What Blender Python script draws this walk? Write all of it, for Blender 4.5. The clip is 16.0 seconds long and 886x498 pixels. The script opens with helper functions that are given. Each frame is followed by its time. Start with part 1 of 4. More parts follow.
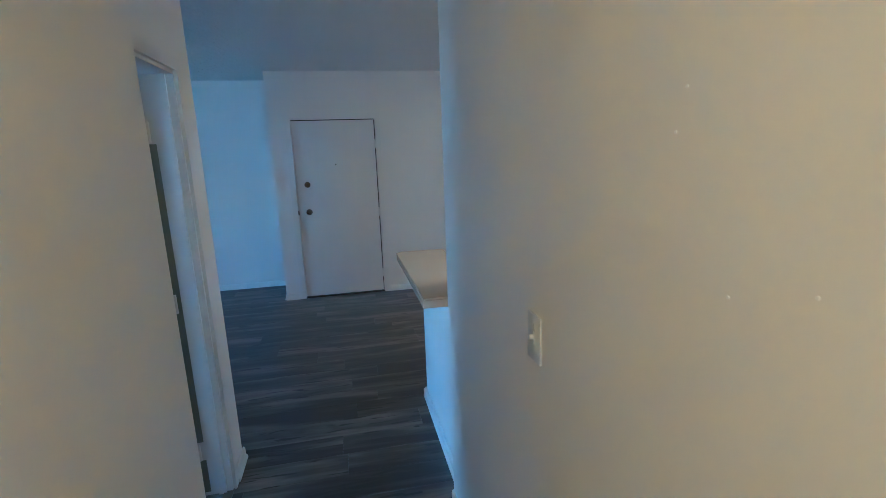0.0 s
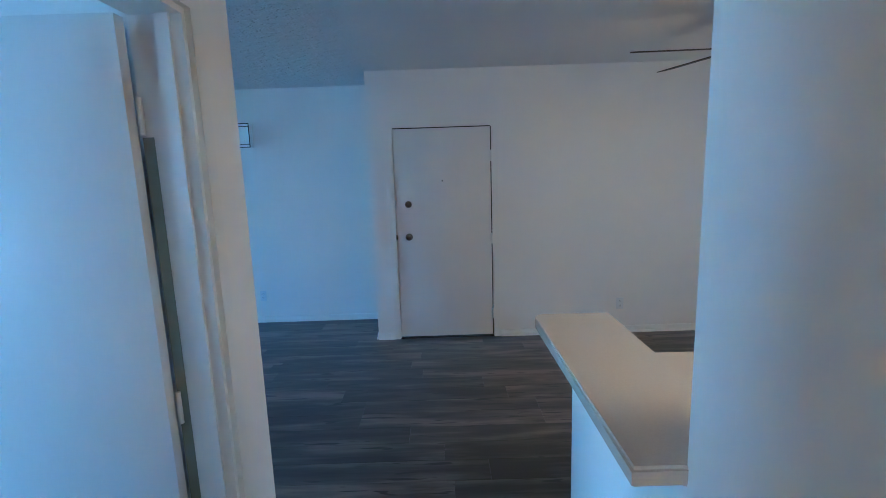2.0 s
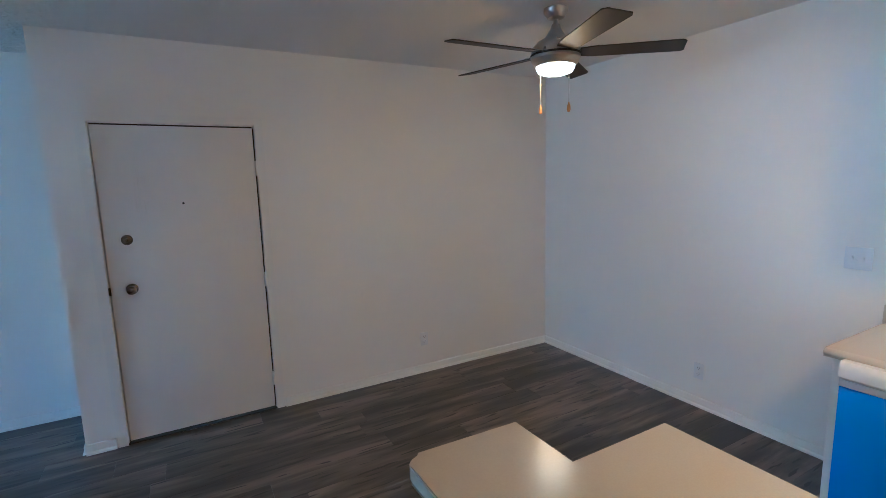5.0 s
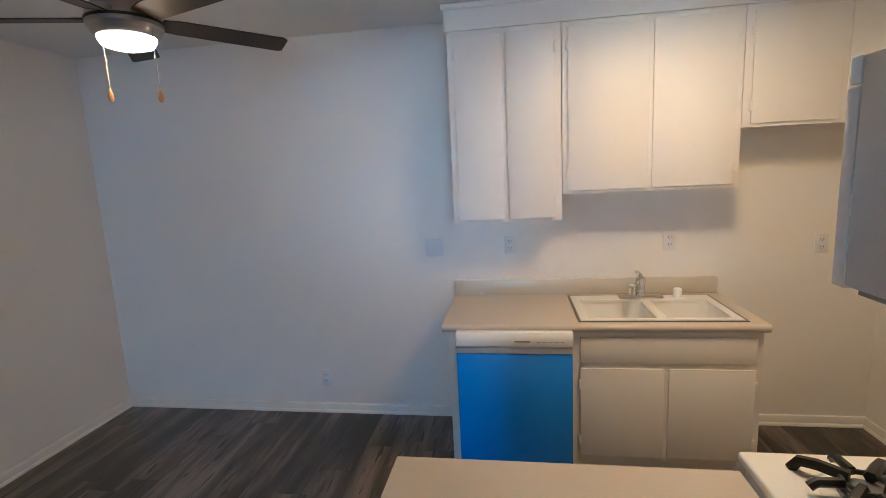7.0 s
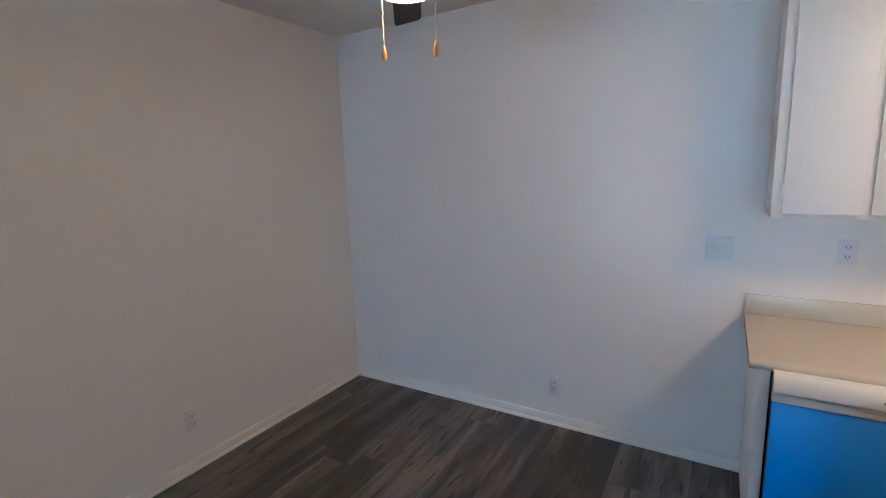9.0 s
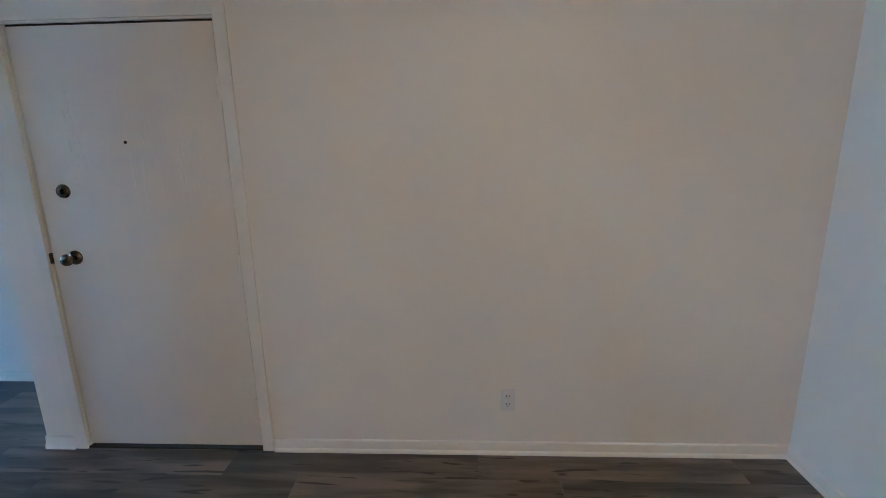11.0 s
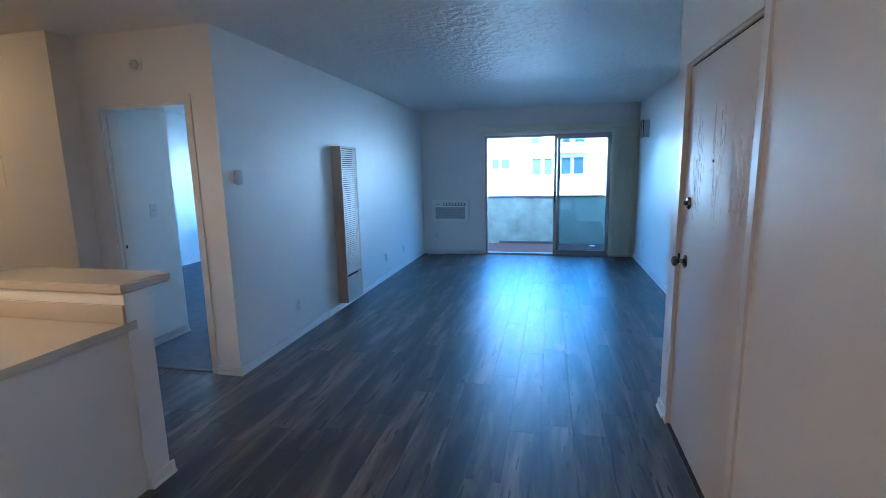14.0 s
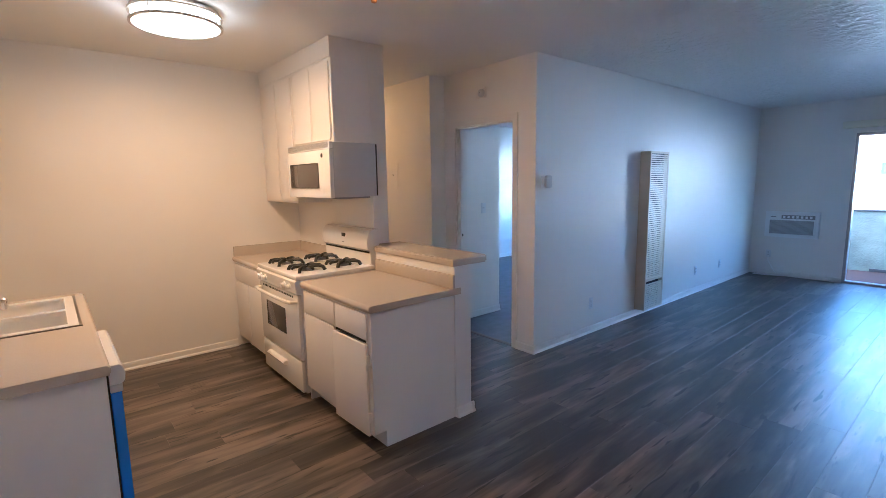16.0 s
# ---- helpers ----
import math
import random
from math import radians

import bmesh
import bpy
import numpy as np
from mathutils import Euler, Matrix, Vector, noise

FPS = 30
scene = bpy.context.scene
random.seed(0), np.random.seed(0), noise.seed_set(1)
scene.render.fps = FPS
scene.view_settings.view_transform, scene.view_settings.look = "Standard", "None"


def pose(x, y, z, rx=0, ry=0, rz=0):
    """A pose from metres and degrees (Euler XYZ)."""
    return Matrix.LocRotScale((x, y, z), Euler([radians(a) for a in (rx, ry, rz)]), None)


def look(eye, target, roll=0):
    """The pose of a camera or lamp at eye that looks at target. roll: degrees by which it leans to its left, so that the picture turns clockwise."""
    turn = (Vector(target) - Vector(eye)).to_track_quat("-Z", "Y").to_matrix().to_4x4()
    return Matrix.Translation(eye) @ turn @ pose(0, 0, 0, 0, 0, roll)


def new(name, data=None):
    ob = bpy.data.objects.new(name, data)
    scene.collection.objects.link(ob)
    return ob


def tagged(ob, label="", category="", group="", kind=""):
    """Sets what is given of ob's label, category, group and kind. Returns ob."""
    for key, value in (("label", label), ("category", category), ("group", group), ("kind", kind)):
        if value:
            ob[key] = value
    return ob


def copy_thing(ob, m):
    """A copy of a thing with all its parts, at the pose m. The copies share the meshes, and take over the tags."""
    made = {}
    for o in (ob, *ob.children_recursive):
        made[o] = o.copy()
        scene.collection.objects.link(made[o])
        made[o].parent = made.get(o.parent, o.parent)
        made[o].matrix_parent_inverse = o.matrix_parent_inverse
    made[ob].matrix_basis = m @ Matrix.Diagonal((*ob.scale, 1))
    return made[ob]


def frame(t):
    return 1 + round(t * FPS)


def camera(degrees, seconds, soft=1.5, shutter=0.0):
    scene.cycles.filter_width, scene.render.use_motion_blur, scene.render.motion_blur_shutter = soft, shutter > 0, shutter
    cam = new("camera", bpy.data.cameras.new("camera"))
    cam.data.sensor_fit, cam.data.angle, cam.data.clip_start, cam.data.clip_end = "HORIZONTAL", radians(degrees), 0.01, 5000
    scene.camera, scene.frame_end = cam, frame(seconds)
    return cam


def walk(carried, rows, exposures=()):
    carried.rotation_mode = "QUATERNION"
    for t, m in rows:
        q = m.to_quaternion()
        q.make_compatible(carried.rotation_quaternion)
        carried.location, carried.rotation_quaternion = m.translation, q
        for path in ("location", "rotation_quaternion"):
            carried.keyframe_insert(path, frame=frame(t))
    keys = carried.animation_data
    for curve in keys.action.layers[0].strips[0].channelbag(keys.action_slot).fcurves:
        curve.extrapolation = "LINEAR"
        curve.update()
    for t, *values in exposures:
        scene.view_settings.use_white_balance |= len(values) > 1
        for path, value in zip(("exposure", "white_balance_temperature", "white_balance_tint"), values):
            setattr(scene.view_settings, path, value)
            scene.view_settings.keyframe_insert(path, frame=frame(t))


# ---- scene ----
cam = camera(86.7, 16.0, soft=0.6)

PATH = [
    (0, (-3.011, -5.548, 1.68), (-2.612, -3.633, 1.261), -2.0),
    (0.5, (-3.077, -5.289, 1.682), (-2.86, -3.335, 1.314), -1.8),
    (1, (-3.111, -5.02, 1.666), (-2.985, -3.054, 1.325), -2.1),
    (1.5, (-3.069, -4.727, 1.65), (-3.013, -2.755, 1.321), -2.4),
    (2, (-3.064, -4.465, 1.634), (-3.071, -2.492, 1.306), -1.9),
    (2.5, (-3.115, -4.187, 1.661), (-3.067, -2.212, 1.352), -1.5),
    (3.0, (-3.123, -3.944, 1.636), (-2.911, -1.977, 1.348), -0.8),
    (3.2, (-3.119, -3.878, 1.647), (-2.828, -1.919, 1.369), -1.6),
    (5.5, (-3.057, -3.361, 1.647), (-1.814, -1.824, 1.342), -1.5),
    (6, (-2.973, -3.191, 1.632), (-1.395, -2.006, 1.308), -2.1),
    (6.5, (-2.974, -3.039, 1.636), (-1.118, -2.372, 1.307), -2.3),
    (7, (-2.997, -2.951, 1.651), (-1.045, -2.651, 1.333), -2.8),
    (7.5, (-3.017, -2.898, 1.658), (-1.042, -2.804, 1.357), -3.0),
    (8, (-2.97, -2.8, 1.643), (-0.995, -2.674, 1.358), -2.6),
    (8.2, (-2.924, -2.737, 1.64), (-0.955, -2.542, 1.347), -2.5),
    (9.3, (-2.55, -2.36, 1.6), (-1.05, -1.07, 1.25), -1.9),
    (10.4, (-1.937, -2.223, 1.561), (-1.081, -0.455, 1.184), -1.3),
    (10.8, (-1.687, -2.118, 1.564), (-1.443, -0.19, 1.09), -0.6),
    (11, (-1.564, -2.064, 1.534), (-1.657, -0.119, 1.077), -1.0),
    (11.5, (-1.242, -1.926, 1.524), (-2.043, -0.151, 1.068), -2.3),
    (12, (-0.993, -1.743, 1.524), (-2.355, -0.341, 1.099), -2.9),
    (12.5, (-0.875, -1.467, 1.523), (-2.625, -0.569, 1.157), -2.7),
    (13, (-0.762, -1.192, 1.523), (-2.693, -0.776, 1.207), -2.5),
    (13.5, (-0.672, -0.955, 1.522), (-2.646, -1.002, 1.21), -1.8),
    (14, (-0.701, -0.705, 1.528), (-2.623, -1.148, 1.196), -1.2),
    (14.5, (-0.663, -0.551, 1.525), (-2.475, -1.323, 1.178), -0.4),
    (15, (-0.575, -0.469, 1.533), (-2.231, -1.541, 1.202), -0.2),
    (15.5, (-0.535, -0.453, 1.514), (-1.981, -1.802, 1.217), -0.8),
    (16, (-0.517, -0.456, 1.522), (-1.788, -1.974, 1.237), -0.9),
]
walk(cam, [(t, look(eye, target, roll)) for t, eye, target, roll in PATH],
     [(0.0, 4.4, 3290, -15), (1.2, 4.5, 3300, -16), (2.0, 4.56, 3390, -12), (3.0, 4.58, 3520, -5), (5.5, 4.42, 3940, -9), (6.5, 4.23, 3970, -8), (8.0, 4.14, 4010, -8), (10.5, 4.58, 3990, -10), (11.2, 4.58, 3950, -11), (12.2, 4.16, 3670, -7), (13.0, 4.16, 3700, -7), (13.8, 4.22, 3890, -6), (14.5, 4.42, 3970, -2), (15.2, 4.5, 4020, 0), (16.0, 4.6, 4360, 4)])

# ---- light ----
world = bpy.data.worlds.new("sky")
scene.world = world
world.use_nodes = True
wn = world.node_tree.nodes
sky = wn.new("ShaderNodeTexSky")
sky.sky_type = "NISHITA"
sky.sun_disc = False
sky.sun_elevation = radians(39.4)
sky.sun_rotation = radians(80.5)
wn["Background"].inputs["Strength"].default_value = 0.15
world.node_tree.links.new(sky.outputs["Color"], wn["Background"].inputs["Color"])

sun_data = bpy.data.lights.new("sun", "SUN")
sun_data.energy, sun_data.angle, sun_data.color = 3.1, radians(0.5), (1.0, 0.96, 0.9)
sun = new("sun", sun_data)
sun.matrix_basis = look((24, 4, 20), (0, 0, 0))

LAMP_KITCHEN, LAMP_FAN, LAMP_HALL = 1.22, 0.31, 1.7
WARM = (1.0, 0.42, 0.095)


def bulb(name, x, y, z, watts, radius):
    data = bpy.data.lights.new(name, "POINT")
    data.energy, data.color, data.shadow_soft_size = watts, WARM, radius
    ob = new(name, data)
    ob.location = (x, y, z)
    return ob


def disc(name, x, y, z, watts, size):
    data = bpy.data.lights.new(name, "AREA")
    data.shape, data.size = "DISK", size
    data.energy, data.color = watts, WARM
    ob = new(name, data)
    ob.location = (x, y, z)
    return ob


# ---- materials ----
def node(nt, kind, **kw):
    n = nt.nodes.new(kind)
    for k, v in kw.items():
        n.inputs[k].default_value = v
    return n


def principled(name, color, rough=0.5, metal=0.0, spec=0.5):
    m = bpy.data.materials.new(name)
    m.use_nodes = True
    b = m.node_tree.nodes["Principled BSDF"]
    b.inputs["Base Color"].default_value = (*color, 1)
    b.inputs["Roughness"].default_value = rough
    b.inputs["Metallic"].default_value = metal
    b.inputs["Specular IOR Level"].default_value = spec
    return m, m.node_tree, b


def surface(name, color, rough=0.5, metal=0.0, spec=0.5, grain=60.0, relief=0.1, depth=0.002, blotch=1.5, vary=0.05, rvary=0.08, detail=3.0, stretch=(1, 1, 1)):
    """Paint, plastic or stone: fine relief, and a slow drift of tone and gloss."""
    m, nt, b = principled(name, color, rough, metal, spec)
    tc = nt.nodes.new("ShaderNodeNewGeometry")
    mp = nt.nodes.new("ShaderNodeMapping")
    mp.inputs["Scale"].default_value = stretch
    nt.links.new(tc.outputs["Position"], mp.inputs["Vector"])
    big = node(nt, "ShaderNodeTexNoise", Scale=blotch, Detail=4.0)
    nt.links.new(mp.outputs["Vector"], big.inputs["Vector"])
    mix = nt.nodes.new("ShaderNodeMix")
    mix.data_type = "RGBA"
    mix.inputs[6].default_value = (*[c * (1 - vary) for c in color], 1)
    mix.inputs[7].default_value = (*[min(1, c * (1 + vary)) for c in color], 1)
    nt.links.new(big.outputs["Fac"], mix.inputs[0])
    nt.links.new(mix.outputs[2], b.inputs["Base Color"])
    rr = node(nt, "ShaderNodeMapRange")
    rr.inputs["To Min"].default_value = max(0.02, rough - rvary)
    rr.inputs["To Max"].default_value = min(1, rough + rvary)
    nt.links.new(big.outputs["Fac"], rr.inputs["Value"])
    nt.links.new(rr.outputs["Result"], b.inputs["Roughness"])
    if relief:
        fine = node(nt, "ShaderNodeTexNoise", Scale=grain, Detail=detail)
        nt.links.new(mp.outputs["Vector"], fine.inputs["Vector"])
        bump = node(nt, "ShaderNodeBump", Strength=relief, Distance=depth)
        nt.links.new(fine.outputs["Fac"], bump.inputs["Height"])
        nt.links.new(bump.outputs["Normal"], b.inputs["Normal"])
    return m


WALL = surface("wall_paint", (0.82, 0.795, 0.75), 0.45, grain=70, relief=0.12, depth=0.003, blotch=0.8, vary=0.03)
TRIM = surface("trim_paint", (0.80, 0.78, 0.74), 0.35, grain=30, relief=0.12, blotch=5, vary=0.04)
DOOR = surface("door_paint", (0.78, 0.755, 0.72), 0.45, grain=16, relief=0.22, depth=0.003, blotch=2, vary=0.03, stretch=(3, 3, 0.35))
CABINET = surface("cabinet_paint", (0.80, 0.765, 0.71), 0.47, grain=40, relief=0.12, blotch=2.5, vary=0.04, stretch=(1, 1, 0.3))
ENAMEL = surface("white_enamel", (0.83, 0.82, 0.80), 0.18, relief=0.0, blotch=4, vary=0.02, rvary=0.05)
PLATE = surface("plate_plastic", (0.73, 0.74, 0.75), 0.3, relief=0.0, blotch=20, vary=0.03)
PLASTIC = surface("white_plastic", (0.87, 0.87, 0.86), 0.35, relief=0.0, blotch=20, vary=0.03)
GREY_PANEL = surface("grey_panel", (0.30, 0.30, 0.30), 0.4, relief=0.0, blotch=6, vary=0.05)
FILM = surface("blue_film", (0.06, 0.29, 1.0), 0.25, grain=6, relief=0.15, depth=0.004, blotch=3, vary=0.12, stretch=(1, 2, 0.3))
BLACK = surface("black_iron", (0.012, 0.012, 0.012), 0.45, grain=120, relief=0.2, blotch=8, vary=0.2)
# near-black for real dark parts, and for shade painted into gaps
DARK = surface("dark_parts_gap_shade", (0.02, 0.018, 0.016), 0.8, relief=0.0)
CHROME = surface("chrome", (0.75, 0.75, 0.76), 0.12, metal=1.0, relief=0.0, blotch=8, vary=0.04, rvary=0.05)
NICKEL = surface("brushed_nickel", (0.50, 0.46, 0.41), 0.3, metal=1.0, grain=200, relief=0.05, blotch=10, vary=0.06)
BRONZE = surface("aged_brass", (0.15, 0.125, 0.10), 0.27, metal=1.0, relief=0.0, blotch=20, vary=0.2)
BLADE = surface("dark_walnut", (0.022, 0.015, 0.013), 0.55, grain=30, relief=0.1, blotch=3, vary=0.25, stretch=(1, 1, 1))
WOOD_BOB = surface("honey_wood", (0.55, 0.25, 0.06), 0.3, relief=0.0, blotch=40, vary=0.2)
HEATER = surface("heater_enamel", (0.62, 0.54, 0.42), 0.4, grain=150, relief=0.08, blotch=4, vary=0.05)
ALU = surface("aluminium", (0.42, 0.43, 0.45), 0.35, metal=0.9, grain=90, relief=0.05, blotch=4, vary=0.1)
VINYL = surface("blind_vinyl", (0.84, 0.82, 0.72), 0.5, grain=50, relief=0.1, blotch=3, vary=0.05)
PARAPET = surface("stained_stucco", (0.29, 0.27, 0.19), 0.85, grain=35, relief=0.7, depth=0.01, blotch=3.2, vary=0.6)
BALCONY = surface("balcony_floor", (0.12, 0.06, 0.04), 0.9, spec=0.2, grain=60, relief=0.3, blotch=2, vary=0.2)
FACADE = surface("white_stucco", (0.80, 0.79, 0.77), 0.9, grain=15, relief=0.3, blotch=0.6, vary=0.05)
PANE_FRAME = surface("window_metal", (0.25, 0.27, 0.28), 0.5, relief=0.0, blotch=2, vary=0.1)
PANE_FAR = surface("dark_pane", (0.028, 0.034, 0.036), 0.4, spec=0.2, relief=0.0, blotch=1, vary=0.3)
GROUND = surface("asphalt", (0.06, 0.06, 0.06), 0.9, grain=40, relief=0.4, blotch=0.5, vary=0.2)
CARPET = surface("grey_carpet", (0.22, 0.225, 0.24), 1.0, spec=0.1, grain=170, relief=1.0, depth=0.012, blotch=9, vary=0.25)
SUBFLOOR = surface("subfloor", (0.03, 0.028, 0.025), 0.9, relief=0.0)
TRIMWOOD = surface("rail_cap", (0.09, 0.07, 0.06), 0.6, grain=40, relief=0.2, blotch=4, vary=0.2)
STRIP = surface("transition_strip", (0.16, 0.12, 0.09), 0.45, relief=0.0, blotch=10, vary=0.15)
GAPGREEN = surface("green_grey_strip", (0.22, 0.25, 0.21), 0.6, relief=0.0, blotch=6, vary=0.15)
# pale grey of small parts, and of the microwave's shaded white side
MW_SIDE = surface("grey_and_shaded_white", (0.56, 0.56, 0.56), 0.4, relief=0.0, blotch=6, vary=0.04)
FILTER = surface("grey_filter", (0.26, 0.26, 0.27), 0.5, relief=0.0, blotch=20, vary=0.1)
UPSTAND = surface("pale_laminate", (0.63, 0.59, 0.505), 0.25, relief=0.0, blotch=6, vary=0.03)
RIM_METAL = surface("dull_rim_metal", (0.16, 0.14, 0.12), 0.4, metal=0.6, relief=0.0, blotch=15, vary=0.2)
BURNER = surface("burner_cap", (0.25, 0.25, 0.26), 0.4, metal=0.8, relief=0.0)


def ceiling_material():
    m, nt, b = principled("textured_ceiling", (0.76, 0.75, 0.72), 0.52)
    g = nt.nodes.new("ShaderNodeNewGeometry")
    v = node(nt, "ShaderNodeTexNoise", Scale=15.0, Detail=2.5, Roughness=0.5)
    big = node(nt, "ShaderNodeTexNoise", Scale=2.2, Detail=3.0)
    nt.links.new(g.outputs["Position"], v.inputs["Vector"])
    nt.links.new(g.outputs["Position"], big.inputs["Vector"])
    ramp = nt.nodes.new("ShaderNodeMapRange")
    ramp.inputs["From Min"].default_value, ramp.inputs["From Max"].default_value = 0.46, 0.58
    nt.links.new(v.outputs["Fac"], ramp.inputs["Value"])
    amount = node(nt, "ShaderNodeMapRange")
    amount.inputs["To Min"].default_value, amount.inputs["To Max"].default_value = 0.25, 1.0
    nt.links.new(big.outputs["Fac"], amount.inputs["Value"])
    axes = nt.nodes.new("ShaderNodeSeparateXYZ")
    nt.links.new(g.outputs["Position"], axes.inputs[0])
    smooth = node(nt, "ShaderNodeMapRange")
    smooth.inputs["From Min"].default_value, smooth.inputs["From Max"].default_value = -4.2, -3.3
    smooth.inputs["To Min"].default_value, smooth.inputs["To Max"].default_value = 1.0, 0.06
    nt.links.new(axes.outputs[0], smooth.inputs["Value"])
    worn = nt.nodes.new("ShaderNodeMath")
    worn.operation = "MULTIPLY"
    nt.links.new(amount.outputs["Result"], worn.inputs[0])
    nt.links.new(smooth.outputs["Result"], worn.inputs[1])
    bump = node(nt, "ShaderNodeBump", Strength=0.5, Distance=0.011)
    nt.links.new(ramp.outputs["Result"], bump.inputs["Height"])
    nt.links.new(worn.outputs[0], bump.inputs["Strength"])
    nt.links.new(bump.outputs["Normal"], b.inputs["Normal"])
    return m


CEILING = ceiling_material()


def plank_material():
    """Grey-brown vinyl plank: tone by piece, streaks and knots along its length."""
    m, nt, b = principled("vinyl_plank", (0.1, 0.08, 0.07), 0.38, spec=0.6)
    b.inputs["Coat Weight"].default_value = 0.4
    b.inputs["Coat Roughness"].default_value = 0.42
    g = nt.nodes.new("ShaderNodeNewGeometry")
    info = nt.nodes.new("ShaderNodeObjectInfo")
    off = nt.nodes.new("ShaderNodeVectorMath")
    off.operation = "MULTIPLY"
    comb = nt.nodes.new("ShaderNodeCombineXYZ")
    nt.links.new(info.outputs["Random"], comb.inputs[0])
    nt.links.new(info.outputs["Random"], comb.inputs[1])
    off.inputs[1].default_value = (37.0, 91.0, 0.0)
    nt.links.new(comb.outputs[0], off.inputs[0])
    add = nt.nodes.new("ShaderNodeVectorMath")
    nt.links.new(g.outputs["Position"], add.inputs[0])
    nt.links.new(off.outputs[0], add.inputs[1])

    def streak(sx, sy, detail, rough, dist):
        mp = nt.nodes.new("ShaderNodeMapping")
        mp.inputs["Scale"].default_value = (sx, sy, 1)
        nt.links.new(add.outputs[0], mp.inputs["Vector"])
        n = node(nt, "ShaderNodeTexNoise", Scale=1.0, Detail=detail, Roughness=rough, Distortion=dist)
        nt.links.new(mp.outputs["Vector"], n.inputs["Vector"])
        return n.outputs["Fac"]

    broad = streak(1.1, 7.5, 4.0, 0.55, 0.35)
    fine = streak(2.2, 50.0, 4.0, 0.6, 0.2)
    knot = streak(4.0, 34.0, 2.0, 0.45, 0.4)
    ramp = nt.nodes.new("ShaderNodeValToRGB")
    ramp.color_ramp.elements[0].position, ramp.color_ramp.elements[0].color = 0.37, (0.012, 0.009, 0.007, 1)
    ramp.color_ramp.elements[1].position, ramp.color_ramp.elements[1].color = 0.66, (0.19, 0.147, 0.112, 1)
    mid = ramp.color_ramp.elements.new(0.5)
    mid.color = (0.062, 0.047, 0.036, 1)
    tone = node(nt, "ShaderNodeMapRange")
    tone.inputs["To Min"].default_value, tone.inputs["To Max"].default_value = -0.075, 0.075
    nt.links.new(info.outputs["Random"], tone.inputs["Value"])
    sum1 = nt.nodes.new("ShaderNodeMath")
    nt.links.new(broad, sum1.inputs[0])
    nt.links.new(tone.outputs["Result"], sum1.inputs[1])
    finer = node(nt, "ShaderNodeMapRange")
    finer.inputs["To Min"].default_value, finer.inputs["To Max"].default_value = -0.055, 0.055
    nt.links.new(fine, finer.inputs["Value"])
    sum2 = nt.nodes.new("ShaderNodeMath")
    nt.links.new(sum1.outputs[0], sum2.inputs[0])
    nt.links.new(finer.outputs["Result"], sum2.inputs[1])
    nt.links.new(sum2.outputs[0], ramp.inputs["Fac"])
    kr = nt.nodes.new("ShaderNodeMapRange")
    kr.inputs["From Min"].default_value, kr.inputs["From Max"].default_value = 0.615, 0.66
    nt.links.new(knot, kr.inputs["Value"])
    mix = nt.nodes.new("ShaderNodeMix")
    mix.data_type = "RGBA"
    mix.inputs[7].default_value = (0.010, 0.0085, 0.0075, 1)
    nt.links.new(kr.outputs["Result"], mix.inputs[0])
    nt.links.new(ramp.outputs["Color"], mix.inputs[6])
    nt.links.new(mix.outputs[2], b.inputs["Base Color"])
    rr = node(nt, "ShaderNodeMapRange")
    rr.inputs["To Min"].default_value, rr.inputs["To Max"].default_value = 0.36, 0.48
    nt.links.new(broad, rr.inputs["Value"])
    nt.links.new(rr.outputs["Result"], b.inputs["Roughness"])
    bump = node(nt, "ShaderNodeBump", Strength=0.25, Distance=0.0015)
    nt.links.new(fine, bump.inputs["Height"])
    nt.links.new(bump.outputs["Normal"], b.inputs["Normal"])
    return m


PLANK = plank_material()


def laminate_material():
    m, nt, b = principled("beige_laminate", (0.55, 0.46, 0.35), 0.3, spec=0.35)
    g = nt.nodes.new("ShaderNodeNewGeometry")
    s = node(nt, "ShaderNodeTexNoise", Scale=180.0, Detail=2.0)
    big = node(nt, "ShaderNodeTexNoise", Scale=3.0, Detail=3.0)
    nt.links.new(g.outputs["Position"], s.inputs["Vector"])
    nt.links.new(g.outputs["Position"], big.inputs["Vector"])
    ramp = nt.nodes.new("ShaderNodeValToRGB")
    ramp.color_ramp.elements[0].position, ramp.color_ramp.elements[0].color = 0.38, (0.56, 0.494, 0.408, 1)
    ramp.color_ramp.elements[1].position, ramp.color_ramp.elements[1].color = 0.62, (0.575, 0.51, 0.425, 1)
    nt.links.new(s.outputs["Fac"], ramp.inputs["Fac"])
    nt.links.new(ramp.outputs["Color"], b.inputs["Base Color"])
    rr = node(nt, "ShaderNodeMapRange")
    rr.inputs["To Min"].default_value, rr.inputs["To Max"].default_value = 0.16, 0.22
    nt.links.new(big.outputs["Fac"], rr.inputs["Value"])
    nt.links.new(rr.outputs["Result"], b.inputs["Roughness"])
    return m


LAMINATE = laminate_material()


def let_light_through(m, share, color):
    """Thin vinyl: part of the light that falls on its back comes through."""
    nt = m.node_tree
    tr = nt.nodes.new("ShaderNodeBsdfTranslucent")
    tr.inputs["Color"].default_value = (*color, 1)
    mix = node(nt, "ShaderNodeMixShader", Fac=share)
    nt.links.new(nt.nodes["Principled BSDF"].outputs[0], mix.inputs[1])
    nt.links.new(tr.outputs[0], mix.inputs[2])
    nt.links.new(mix.outputs[0], nt.nodes["Material Output"].inputs["Surface"])


let_light_through(VINYL, 0.5, (0.88, 0.85, 0.70))


def glass_material(name, tint):
    m, nt, b = principled(name, tint, 0.0)
    b.inputs["Transmission Weight"].default_value = 1.0
    b.inputs["IOR"].default_value = 1.45
    return m


